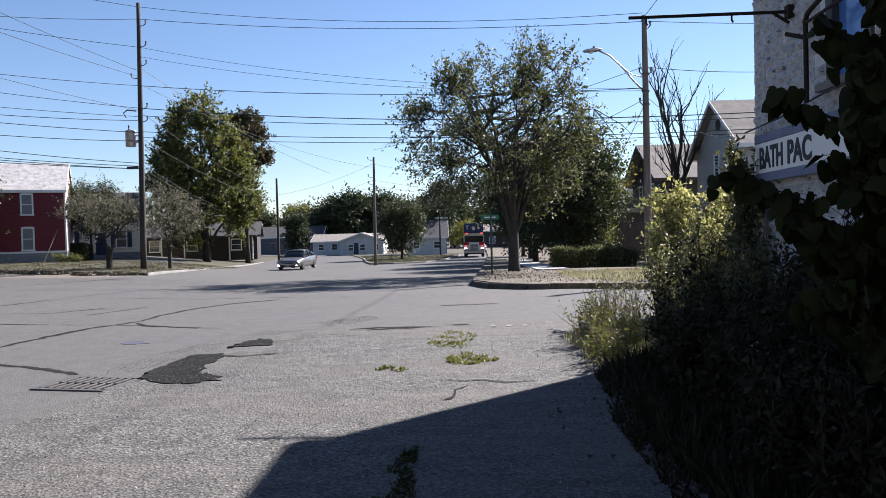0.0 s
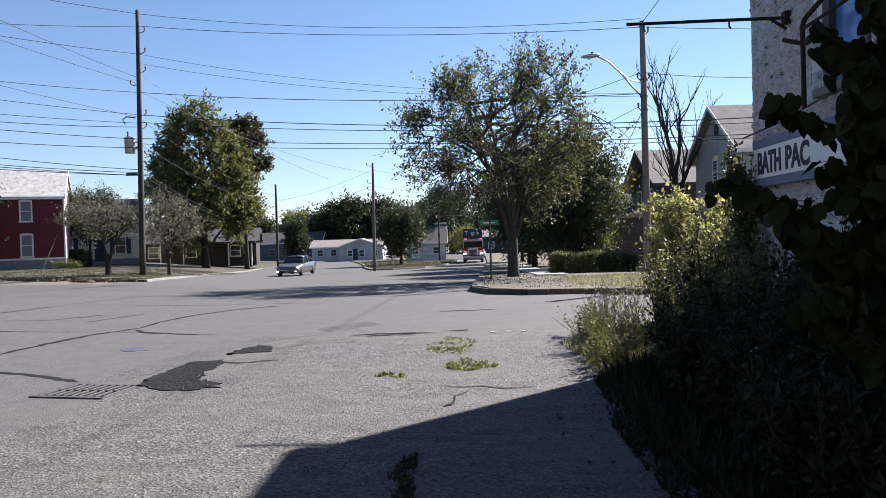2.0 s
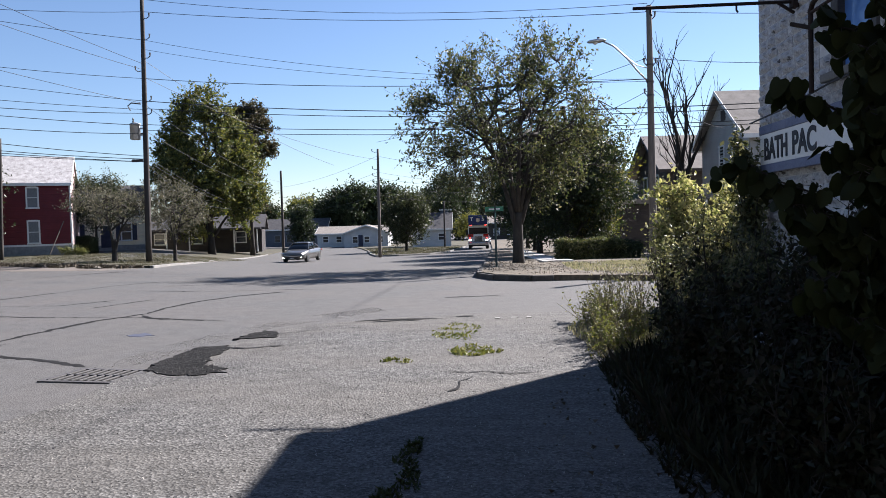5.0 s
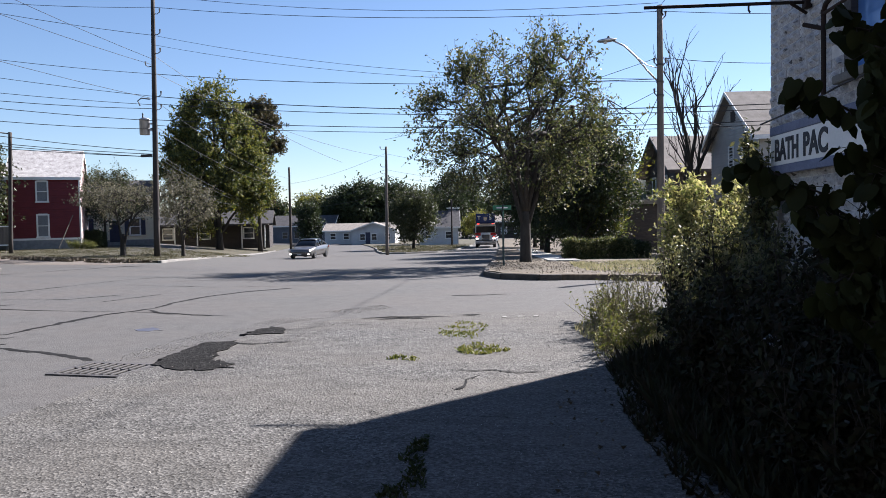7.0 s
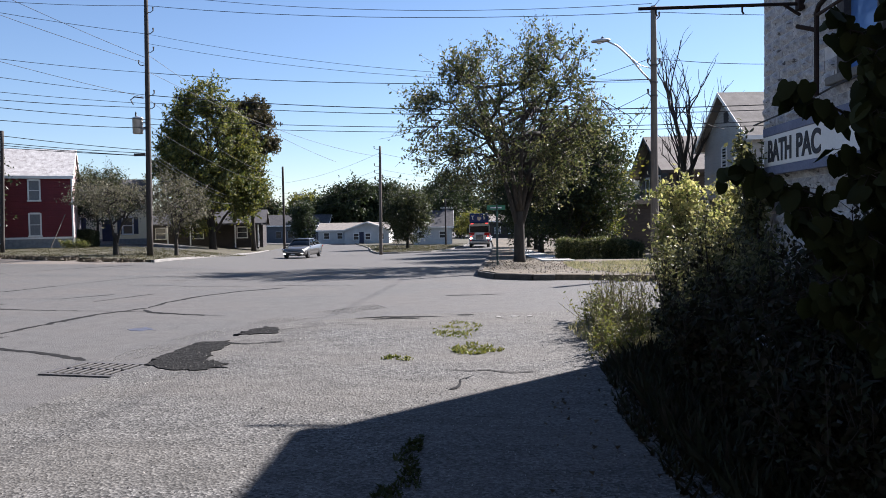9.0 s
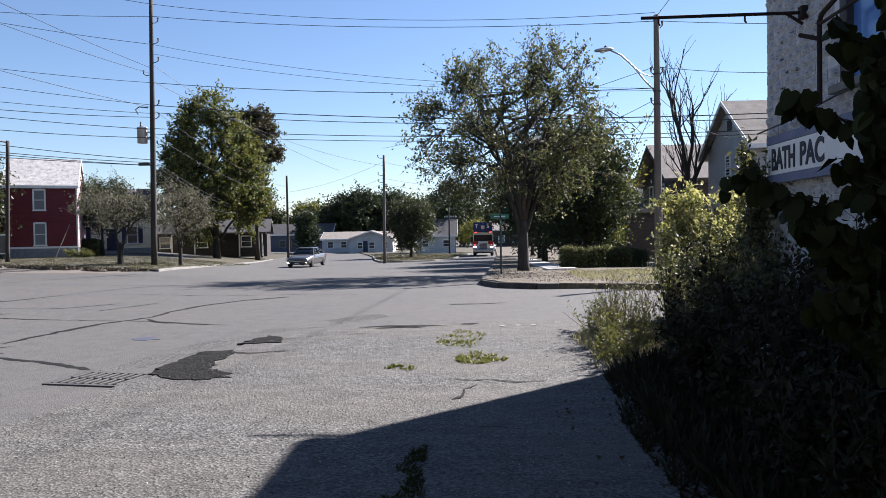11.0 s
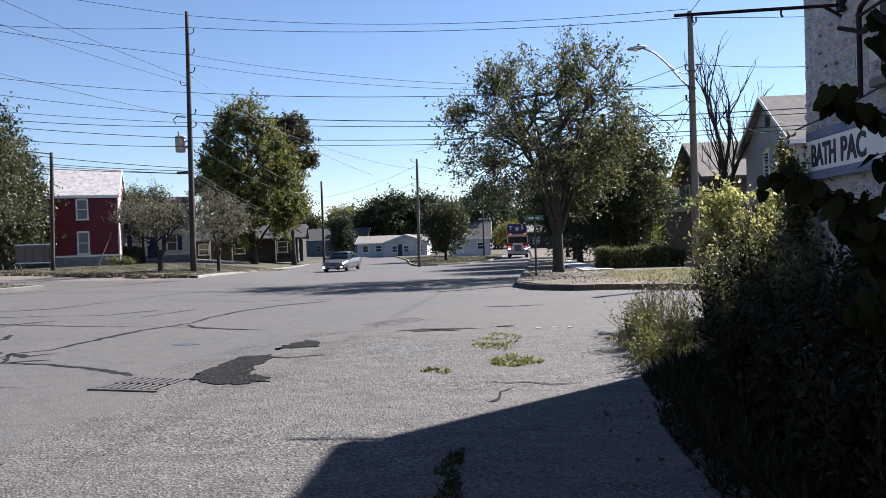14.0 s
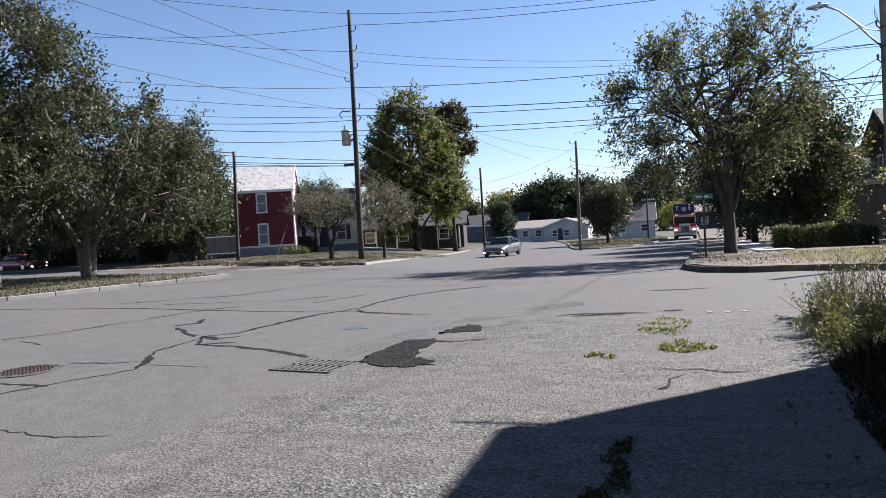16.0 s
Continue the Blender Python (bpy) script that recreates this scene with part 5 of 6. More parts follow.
# hedge, dead tree
def hedge(name, at, size, leaf, seed, label):
    rng = np.random.default_rng(seed)
    t = thing(name, (at[0], at[1], ground(*at) + 0.1), label, "hedge")
    n = int(900 * (size[0] * size[1] + size[0] * size[2] + size[1] * size[2]) ** 0.9)
    p = rng.uniform(-1, 1, (n, 3))
    a = rng.integers(0, 3, n)
    p[np.arange(n), a] = np.sign(p[np.arange(n), a]) * rng.uniform(0.8, 1.05, n)
    p *= 1 + 0.12 * np.sin(p[:, [1, 2, 0]] * 5)
    p = p * np.array([size[0] / 2, size[1] / 2, size[2] / 2]) + np.array([0, 0, size[2] / 2])
    v, f = leaves(p, 0.12 if size[2] < 2 else 0.3, rng, 0.2, 3 if size[2] < 2 else 1, 0.06)
    part("foliage", fast_mesh("foliage", v, f), leaf, t)
    core = Mesh()
    for i in range(30):
        x, y = rng.uniform(-0.45, 0.45) * size[0], rng.uniform(-0.4, 0.4) * size[1]
        core.tube([(x, y, -0.1), (x + rng.normal(0, 0.1), y, size[2] * 0.9)], 0.02, 5)
    part("stem", core, BARK, t)
    return t


hedge("hedge", (6.9, 36.2), (2.9, 1.1, 0.95), ASH_LEAF, 120, "clipped green hedge at the edge of the yard")
hedge("hedge", (-52, 61), (26, 3.0, 3.6), DARK_LEAF, 122, "tall overgrown dark hedge behind the yard trees")
hedge("round_bush", (-29.9, 61.0), (1.7, 1.3, 1.25), DARK_LEAF, 123, "round dark evergreen bush beside the cream house")
for i, x in enumerate((-28.9, -28.2, -27.4)):
    shrub("foundation_weed", (x, 56.0 - 0.3 * i), 90, (0.55, 0.4), 0.55 - 0.08 * i, GREEN_WEED, 0.12, 124 + i, "straggling green weeds at the foot of the red house", 12, "weed", 6, z0=0.1)
hedge("hedge", (8.6, 36.6), (1.4, 1.2, 0.8), DARK_LEAF, 121, "low dark shrub beside the hedge")


def bare_tree(name, at, height, seed, label):
    rng = np.random.default_rng(seed)
    t = thing(name, (at[0], at[1], ground(*at) + 0.1), label, "tree", "trees")
    m = Mesh()

    def grow(o, d, L, r, lvl):
        pts = [o]
        for i in range(5):
            d = (d + Vector(rng.normal(0, 0.05 + 0.04 * lvl, 3)) + Vector((0, 0, 0.08))).normalized()
            pts.append(pts[-1] + d * L / 5)
        m.tube(pts, [r * (1 - 0.55 * i / 5) for i in range(6)], 6 if lvl < 2 else 4)
        if lvl < 3:
            for i in range(7 if lvl == 0 else 4):
                q = pts[int(rng.integers(2, 6))]
                e = (d + Vector(rng.normal(0, 0.33, 3)) + Vector((0, 0, 0.4))).normalized()
                grow(q, e, L * rng.uniform(0.45, 0.7), r * 0.42, lvl + 1)

    grow(Vector((0, 0, -0.2)), Vector((0.02, 0, 1)), height * 0.66, 0.3, 0)
    part("trunk", m, BARK, t, smooth=True)
    return t


bare_tree("dead_tree", (14.2, 45.5), 10.6, 130, "leafless dead tree between the houses")


# ---- the pavement's details ----
def ribbon(name, pts, width, seed, lift, label, material=TAR, category="crack"):
    """A wandering tar-dark strip lying on the road: a tar-filled crack, once a painted shadow."""
    rng = np.random.default_rng(seed)
    line = []
    for a, b in zip(pts, pts[1:]):
        k = max(2, int(math.dist(a, b) / 0.12))
        for i in range(k):
            s = i / k
            amp = 0.05 if 0 < s < 1 else 0
            line.append((a[0] + (b[0] - a[0]) * s + rng.normal(0, amp * 0.35), a[1] + (b[1] - a[1]) * s + rng.normal(0, amp * 0.35)))
    line.append(pts[-1])
    m = Mesh()
    w = width
    for i, p in enumerate(line):
        q, o = line[min(i + 1, len(line) - 1)], line[max(i - 1, 0)]
        d = Vector((q[0] - o[0], q[1] - o[1], 0)).normalized()
        n = Vector((-d.y, d.x, 0))
        w = max(width * 0.25, min(width * 1.5, w + rng.normal(0, width * 0.22)))
        e = 0.3 if i in (0, len(line) - 1) else 1
        z = ground(*p) + lift
        for s in (-1, 1):
            m.v.append((p[0] + n.x * s * w * e / 2, p[1] + n.y * s * w * e / 2, z))
    m.f = [(2 * i, 2 * i + 1, 2 * i + 3, 2 * i + 2) for i in range(len(line) - 1)]
    return tagged(part(name, m, material), label, category, kind="structure")


CRACKS_AND_SHADOW = (
    ([(-11.78, 11.05), (-11.19, 11.8), (-10.87, 12.8), (-10.41, 14.23), (-10.09, 15.17), (-9.5, 15.8)], 0.09),
    ([(-18.2, 17.2), (-12.6, 16.1), (-8.5, 14.6), (-5.7, 13.9), (-4.0, 13.1)], 0.06),
    ([(-5.97, 14.6), (-6.55, 13.6), (-6.8, 12.2), (-6.9, 11.25), (-7.33, 11.05), (-7.28, 10.57), (-7.25, 9.52), (-6.75, 8.7), (-6.52, 8.14), (-6.94, 7.53), (-7.28, 6.8)], 0.1),
    ([(-7.54, 10.95), (-8.78, 12.2)], 0.07),
    ([(-6.9, 10.1), (-6.2, 9.92), (-5.05, 9.35), (-4.43, 8.9)], 0.07),
    ([(-6.57, 8.48), (-5.46, 8.25)], 0.05),
    ([(-9.0, 13.4), (-8.64, 12.77), (-9.06, 12.45)], 0.08),
    ([(-11.05, 10.85), (-10.18, 10.4)], 0.06),
    ([(-5.97, 14.6), (-6.0, 15.55), (-5.7, 16.9), (-5.1, 18.0), (-4.2, 18.95)], 0.08),
    ([(-7.39, 11.05), (-6.91, 10.1), (-6.33, 10.3)], 0.12),
    ([(-7.3, 10.95), (-6.9, 10.6), (-6.6, 11.0)], 0.12),
    ([(-7.88, 7.35), (-6.99, 7.21)], 0.05),
    ([(-8.07, 8.67), (-7.28, 8.64), (-6.8, 8.75)], 0.05),
    ([(-5.86, 5.42), (-5.03, 5.22), (-4.5, 5.3)], 0.012),
    ([(-14.5, 17.6), (-11.42, 18.9), (-10.77, 21.0), (-10.25, 22.7), (-9.42, 24.1)], 0.09),
    ([(-19, 24.5), (-16.2, 26.9), (-14.9, 29.2), (-13.1, 31.8)], 0.1),
    ([(-12.5, 16.9), (-10.2, 16.9), (-8.86, 16.75), (-8.0, 17.7)], 0.06),
    ([(-7.73, 16.0), (-7.05, 17.7)], 0.06),
    ([(-9.35, 20.7), (-6.5, 19.7), (-4.4, 19.8), (-2.5, 19.4)], 0.06),
    ([(-9.4, 24.1), (-7.0, 24.6), (-3.0, 26.5)], 0.07),
    ([(-8.5, 22.0), (-5.5, 23.8), (-2.5, 28.0)], 0.05),
    # No crack: a cast shadow segment by the pole shadow's tip, painted in tar.
    ([(-0.1, 16.2), (0.64, 16.2), (1.2, 16.35)], 0.1),
    ([(-5.95, 14.3), (-5.54, 13.75), (-5.0, 13.5), (-4.4, 13.2)], 0.07),
    ([(-10.74, 14.05), (-10.26, 15.22), (-9.6, 15.7)], 0.05),
)
for i, (pts, w) in enumerate(CRACKS_AND_SHADOW):
    ribbon("road_crack_and_shadow", pts, w, 200 + i, 0.004, "dark strip across the road: tar-sealed cracks, one painted shadow")
LOT_CRACKS = (
    ([(-1.6, 12.35), (-1.12, 12.5), (-0.72, 12.45), (-0.1, 12.4)], 0.11),
    ([(-1.3, 12.2), (-0.9, 12.3), (-0.5, 12.2)], 0.12),
    ([(-0.07, 7.97), (0.18, 7.82), (0.4, 7.86), (0.62, 7.7), (0.95, 7.74)], 0.02),
    ([(-0.04, 6.96), (0.06, 7.1), (0.08, 7.4), (0.22, 7.6)], 0.07),
    ([(-3.0, 9.95), (-2.74, 9.85), (-2.25, 10.0)], 0.06),
    ([(-0.9, 6.2), (-0.5, 6.05), (0.0, 6.02), (0.6, 5.85)], 0.009),
    ([(-2.6, 11.1), (-2.0, 11.5), (-1.3, 11.6)], 0.035),
    ([(0.1, 12.6), (0.4, 12.65)], 0.13),
)
for i, (pts, w) in enumerate(LOT_CRACKS):
    ribbon("lot_crack", pts, w, 240 + i, 0.026, "dark open crack in the worn forecourt")


def blob(name, outline, seed, lift, material, label, thick=0.012):
    rng = np.random.default_rng(seed)
    ring = [(x + rng.normal(0, 0.026), y + rng.normal(0, 0.026)) for x, y in refine(outline, 0.07)]
    bm = bmesh.new()
    top = [bm.verts.new((x, y, lift + thick)) for x, y in ring]
    cx, cy = sum(p[0] for p in ring) / len(ring), sum(p[1] for p in ring) / len(ring)
    low = [bm.verts.new((x + (x - cx) * 0.05, y + (y - cy) * 0.05, lift - 0.03)) for x, y in ring]
    bm.faces.new(top)
    for i in range(len(ring)):
        j = (i + 1) % len(ring)
        bm.faces.new((top[i], low[i], low[j], top[j]))
    bmesh.ops.triangulate(bm, faces=bm.faces[:])
    bmesh.ops.recalc_face_normals(bm, faces=bm.faces[:])
    me = bpy.data.meshes.new(name)
    bm.to_mesh(me)
    bm.free()
    return tagged(part(name, me, material), label, "asphalt patch", kind="structure")


blob("asphalt_patch", [(-3.52, 8.44), (-3.55, 9.02), (-3.45, 10.03), (-3.06, 10.14), (-2.95, 9.8), (-3.0, 9.2), (-2.88, 8.74), (-2.61, 8.43), (-2.54, 8.2), (-2.88, 8.07), (-3.16, 8.14)], 260, 0.016, PATCH, "fresh black asphalt patch beside the drain grate")
blob("asphalt_patch", [(-3.13, 10.69), (-3.04, 11.2), (-2.87, 11.55), (-2.67, 11.3), (-2.54, 10.8), (-2.92, 10.75)], 261, 0.016, PATCH, "small dark asphalt patch at the forecourt edge")
SPILL = mat("blue_grey_paint_spill", (0.03, 0.035, 0.06), (0.06, 0.064, 0.085), 8, 60, 0.7, bump=0)
blob("paint_spill", [(-5.1, 11.55), (-4.9, 11.8), (-4.72, 11.6), (-4.6, 11.5), (-4.85, 11.35)], 262, 0.0, SPILL, "small blue-grey paint spill on the road", 0.004)

GRATE_IRON = mat("worn_grate_iron", (0.045, 0.043, 0.041), (0.09, 0.086, 0.082), 8, 60, 0.7, 0.2, bump=0.3)
grate = thing("drain_grate", (-3.99, 8.29, -0.004), "rectangular cast-iron storm drain grate in the road", "drain", turn=-13)
part("frame", Mesh().box(-0.48, -0.36, -0.05, 0.48, -0.3, 0.02).box(-0.48, 0.3, -0.05, 0.48, 0.36, 0.02).box(-0.48, -0.3, -0.05, -0.42, 0.3, 0.02).box(0.42, -0.3, -0.05, 0.48, 0.3, 0.02), IRON, grate)
# No hole here: a thin black sheet paints the darkness below the grate.
part("pit_shade", Mesh().box(-0.42, -0.3, 0.004, 0.42, 0.3, 0.006), mat("painted_pit_shade", (0.003, 0.003, 0.003), (0.006, 0.006, 0.006), 5, 40, 0.95, bump=0, spec=0.0), grate, "flat black sheet painting the shade below the bars")
for i in range(9):
    part("bar", Mesh().block(-0.4 + i * 0.1 - 0.016, -0.3, 0.006, -0.4 + i * 0.1 + 0.016, 0.3, 0.026, 0.005), GRATE_IRON, grate)
part("cross_bar", Mesh().block(-0.42, -0.02, 0.006, 0.42, 0.02, 0.026, 0.005), IRON, grate)

manhole = thing("manhole_cover", (-8.2, 8.12, 0.0), "round cast-iron manhole cover with a stud pattern", "manhole")
part("rim", Mesh().lathe([(0.46, -0.04), (0.46, 0.012), (0.38, 0.014), (0.38, -0.03)], 32), IRON, manhole)
part("cover", Mesh().lathe([(0.37, -0.03), (0.37, 0.008), (0.35, 0.012), (0.02, 0.012)], 32), IRON, manhole)
studs = Mesh()
for i in range(-5, 6):
    for j in range(-5, 6):
        if i * i + j * j < 27:
            studs.box(i * 0.062 - 0.018, j * 0.062 - 0.018, 0.01, i * 0.062 + 0.018, j * 0.062 + 0.018, 0.022)
tagged(part("studs", studs, RUST, manhole), kind="stuff")

# pale markers
for i in range(3):
    mk = tagged(part("paint_mark", Mesh().block(0.75 + i * 0.26, 12.22, 0.01, 0.83 + i * 0.26, 12.36, 0.026, 0.002), CONCRETE), "small square white paint mark on the asphalt", "paint mark", "paint marks", kind="structure")


EARTH = mat("reddish_dirt", (0.085, 0.072, 0.06), (0.14, 0.12, 0.1), 1.0, 14, 0.95, bump=0.6)
blob("dirt_strip", [(-36, 45.0), (-27, 43.0), (-19, 37.2), (-14.4, 33.9), (-15.5, 32.6), (-20, 34.0), (-28, 39.5), (-37, 42.5)], 263, 0.0, EARTH, "reddish dirt strip along the verge", 0.012)


# ---- grass, weeds and litter ----
def tuft_field(name, poly, n, size, leaf, seed, label, lift, up=1.6, clumpy=True, kind="stuff", thin=0.16, freq=0.8):
    rng = np.random.default_rng(seed)
    xs, ys = [p[0] for p in poly], [p[1] for p in poly]
    pts = []
    while len(pts) < n:
        x, y = rng.uniform(min(xs), max(xs)), rng.uniform(min(ys), max(ys))
        if not inside((x, y), poly):
            continue
        if clumpy and noise.noise(Vector((x * freq, y * freq, seed))) < rng.uniform(-0.35, 0.35):
            continue
        pts.append((x, y, ground(x, y) + lift))
    p = np.array(pts)
    k = len(p)
    L = size * rng.uniform(0.5, 1.3, (k, 1))
    d = rng.normal(0, 0.6, (k, 3))
    d[:, 2] = up
    d /= np.linalg.norm(d, axis=1)[:, None]
    s = np.cross(d, rng.normal(0, 1, (k, 3)))
    s /= np.linalg.norm(s, axis=1)[:, None]
    v = np.stack([p - s * L * thin, p + s * L * thin, p + d * L], 1).reshape(-1, 3)
    f = np.arange(k * 3).reshape(-1, 3)
    return tagged(part(name, fast_mesh(name, v, f), leaf), label, "grass", kind=kind)


tuft_field("grass", [(-13.9, 34.4), (-15.5, 58), (-40, 57), (-40, 46), (-27, 43.8), (-19, 38), (-15, 34.8)], 30000, 0.08, GRASS, 300, "dry grass on the verge", 0.08)
tuft_field("grass", [(-18, 28.2), (-21.2, 20.6), (-26, 12), (-34, 8), (-45, 35.5), (-28, 33.5), (-20, 30)], 22000, 0.12, GRASS, 301, "dry grass and weeds on the island", 0.1)
tuft_field("grass", [(-6.4, 68.4), (-7.7, 76), (-10, 95), (-12, 108), (2.0, 105), (0.4, 86), (-0.5, 76), (-1.9, 71.6), (-4.6, 68.4)], 9000, 0.16, GRASS, 302, "short grass on the wedge", 0.08)
tuft_field("grass", [(4.0, 22), (4.0, 25), (4.6, 30), (12, 32), (12, 20), (5.3, 19.8), (4.2, 20.7)], 11000, 0.09, STRAW, 303, "straw-dry grass in the corner yard", 0.16)
tuft_field("fallen_leaves", [(1.2, 21.8), (1.3, 27), (2.0, 36), (4.5, 36), (7, 27), (6.2, 20.5), (2.5, 20.9)], 3500, 0.035, LITTER, 304, "fallen leaves under the corner tree", 0.17, 0.3, False, thin=0.5)
tuft_field("fallen_leaves", [(-36, 45.9), (-27, 43.9), (-19, 38.2), (-15, 35.0), (-13.9, 34.0), (-15.2, 33.3), (-19.5, 36.3), (-27.5, 42.4), (-36.5, 44.4)], 9000, 0.13, LITTER, 320, "brown leaf litter along the ragged verge edge", 0.03, 0.5, True, thin=0.4)
tuft_field("weeds", [(-0.08, 9.2), (0.25, 9.7), (0.66, 9.13), (0.52, 8.8), (0.1, 8.82)], 430, 0.045, GREEN_WEED, 305, "low green weeds growing through the asphalt", 0.02, 0.7, True, thin=0.3, freq=5.0)
tuft_field("weeds", [(-0.29, 10.9), (0.05, 11.9), (0.48, 11.35), (0.26, 10.0), (-0.24, 10.3)], 420, 0.04, GREEN_WEED, 306, "sparse weeds in the cracked asphalt", 0.02, 0.7, thin=0.3, freq=4.0)
tuft_field("weeds", [(-0.82, 8.58), (-0.72, 8.81), (-0.44, 8.62), (-0.46, 8.45)], 120, 0.045, GREEN_WEED, 307, "low weeds in the asphalt", 0.02, 0.6, True, thin=0.3, freq=6.0)
# Darker copy of the green weed, the building's shade mixed into its colour.
MID_WEED = leaf_mat("shade_tinted_weed_leaves", [(0.025, 0.036, 0.012), (0.045, 0.055, 0.018)], 0.15, 0.8)
tuft_field("weeds", [(-0.49, 4.2), (-0.42, 4.86), (-0.33, 5.35), (-0.21, 5.48), (-0.24, 4.96), (-0.18, 4.2)], 520, 0.034, MID_WEED, 308, "dark weeds in a shaded crack", 0.02, 0.6, True, thin=0.3, freq=6.0)
tuft_field("fallen_leaves", [(0.4, 3.8), (0.9, 7.0), (1.8, 8.0), (2.4, 8.0), (2.0, 3.5)], 260, 0.035, LITTER, 309, "scattered dry leaves on the shaded asphalt", 0.032, 0.25, False, thin=0.4)
tuft_field("weeds", [(1.75, 8.2), (1.7, 10.8), (2.3, 11.8), (3.2, 11.8), (3.0, 9.0), (2.1, 7.9)], 2200, 0.1, STRAW, 310, "grassy weeds at the pavement edge", 0.02, 1.4, False, thin=0.1)
tuft_field("undergrowth", [(1.5, 3.2), (1.55, 5), (1.75, 8), (2.5, 9), (4.3, 9), (4.2, 3.0)], 16000, 0.22, SHADE_LEAF, 311, "tangled weeds along the wall, coloured dark for its shade", 0.0, 1.0, False, thin=0.12)
CHIPS = leaf_mat("stone_chips", [(0.16, 0.15, 0.14), (0.3, 0.285, 0.26), (0.07, 0.067, 0.063)], 0.0, 0.9)
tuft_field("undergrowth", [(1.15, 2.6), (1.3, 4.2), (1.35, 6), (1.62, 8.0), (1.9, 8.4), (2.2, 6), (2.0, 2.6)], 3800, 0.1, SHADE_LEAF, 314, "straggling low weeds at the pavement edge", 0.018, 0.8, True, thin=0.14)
tuft_field("gravel", [(-4.3, 8.7), (-3.75, 9.0), (-3.2, 11.0), (-2.8, 12.0), (-1.9, 12.9), (-1.2, 14.0), (-1.5, 14.6), (-2.6, 13.4), (-3.5, 12.0), (-4.0, 10.4)], 6000, 0.009, CHIPS, 313, "band of loose pale stone chips at the forecourt edge", 0.004, 0.25, True, thin=0.5)
tuft_field("gravel", [(-4.0, 1.5), (-3.4, 8), (-2.7, 11.4), (0, 12.8), (1.7, 12.4), (1.6, 6), (1.2, 1.5)], 4200, 0.012, CHIPS, 312, "loose stone chips on the forecourt", 0.03, 0.5, False, thin=0.5)

# ---- rubbish in the weeds ----
def crumpled(name, at, size, material, seed, label, category):
    rng = np.random.default_rng(seed)
    bm = bmesh.new()
    bmesh.ops.create_icosphere(bm, subdivisions=3, radius=1.0)
    for v in bm.verts:
        d = 1 + 0.45 * noise.noise(v.co * 1.7 + Vector((seed, 0, 0))) + 0.25 * abs(noise.noise(v.co * 4.5))
        v.co = Vector((v.co.x * size[0] * d, v.co.y * size[1] * d, max(0.0, (v.co.z * 0.6 + 0.5) * size[2] * d)))
    me = bpy.data.meshes.new(name)
    bm.to_mesh(me)
    bm.free()
    ob = part(name, me, material)
    ob.location = at
    return tagged(ob, label, category)


BAG = mat("pale_plastic_film", (0.5, 0.52, 0.56), (0.7, 0.71, 0.74), 9, 60, 0.35, bump=0.3)
crumpled("paper_cup", (2.28, 10.1, 0.2), (0.05, 0.05, 0.09), WHITE_PAINT, 4, "crushed white paper cup caught in the weeds", "litter")
crumpled("plastic_bag", (2.75, 6.55, 0.42), (0.09, 0.06, 0.11), BAG, 6, "pale crumpled plastic bag snagged in the undergrowth", "litter")

# street sign, blank board
ss = thing("street_sign", (1.83, 28.3, ground(1.83, 28.3) + 0.12), "green street name sign on a steel post", "street sign")
POST_GREEN = mat("dark_green_post_paint", (0.02, 0.035, 0.03), (0.045, 0.07, 0.06), 5, 50, 0.6, bump=0.1)
part("post", Mesh().tube([(0, 0, -0.3), (0, 0, 2.35)], 0.04, 8), POST_GREEN, ss)
SIGN_GREEN = mat("green_sign_sheet", (0.02, 0.13, 0.07), (0.03, 0.17, 0.09), 4, 30, 0.4, bump=0)
b1 = part("blade", Mesh().block(-0.38, -0.012, 2.14, 0.32, 0.012, 2.32, 0.004), SIGN_GREEN, ss)
part("writing", Mesh().box(-0.24, -0.018, 2.205, 0.18, -0.013, 2.25), STEEL, b1, "plain white bar of lettering")
part("blade", Mesh().block(-0.012, -0.4, 1.88, 0.012, 0.4, 2.08, 0.004), SIGN_GREEN, ss)
board = thing("blank_board", (-30.2, 48, 0.1), "weathered blank plywood board on short legs", "board")
part("panel", Mesh().block(-1.25, -0.05, 0.55, 1.25, 0.05, 1.75, 0.015), POLE_WOOD, board)
part("frame", Mesh().box(-1.3, -0.08, 1.72, 1.3, 0.02, 1.8).box(-1.3, -0.08, 0.5, 1.3, 0.02, 0.58), WHITE_PAINT, board)
for x in (-1.1, 1.1):
    part("leg", Mesh().tube([(x, -0.5, -0.2), (x, 0, 0.6)], 0.035, 6).tube([(x, 0.4, -0.2), (x, 0, 0.6)], 0.035, 6), POLE_WOOD, board)


# ---- distance ----
HILL_WOOD = mat("distant_wooded_hill", (0.016, 0.026, 0.02), (0.04, 0.055, 0.038), 0.03, 0.35, 0.95, bump=0.6, depth=2.0, mixfine=0.5)
ridge = Mesh()
hx = steps(60, 900, 8)
for x in hx:
    crest = 46 * step(60, 190, x) * (1 + 0.15 * math.sin(x / 70)) + 1.8 * noise.noise(Vector((x * 0.11, 0, 5)))
    ridge.v += [(x, 640, -3), (x, 660, crest * 0.55), (x, 700, crest), (x, 780, crest * 0.8)]
ridge.f = [(4 * i + j, 4 * i + 4 + j, 4 * i + 5 + j, 4 * i + 1 + j) for i in range(len(hx) - 1) for j in range(3)]
tagged(part("backdrop_hill", ridge, HILL_WOOD), "low wooded hill on the horizon", "hill", kind="structure")


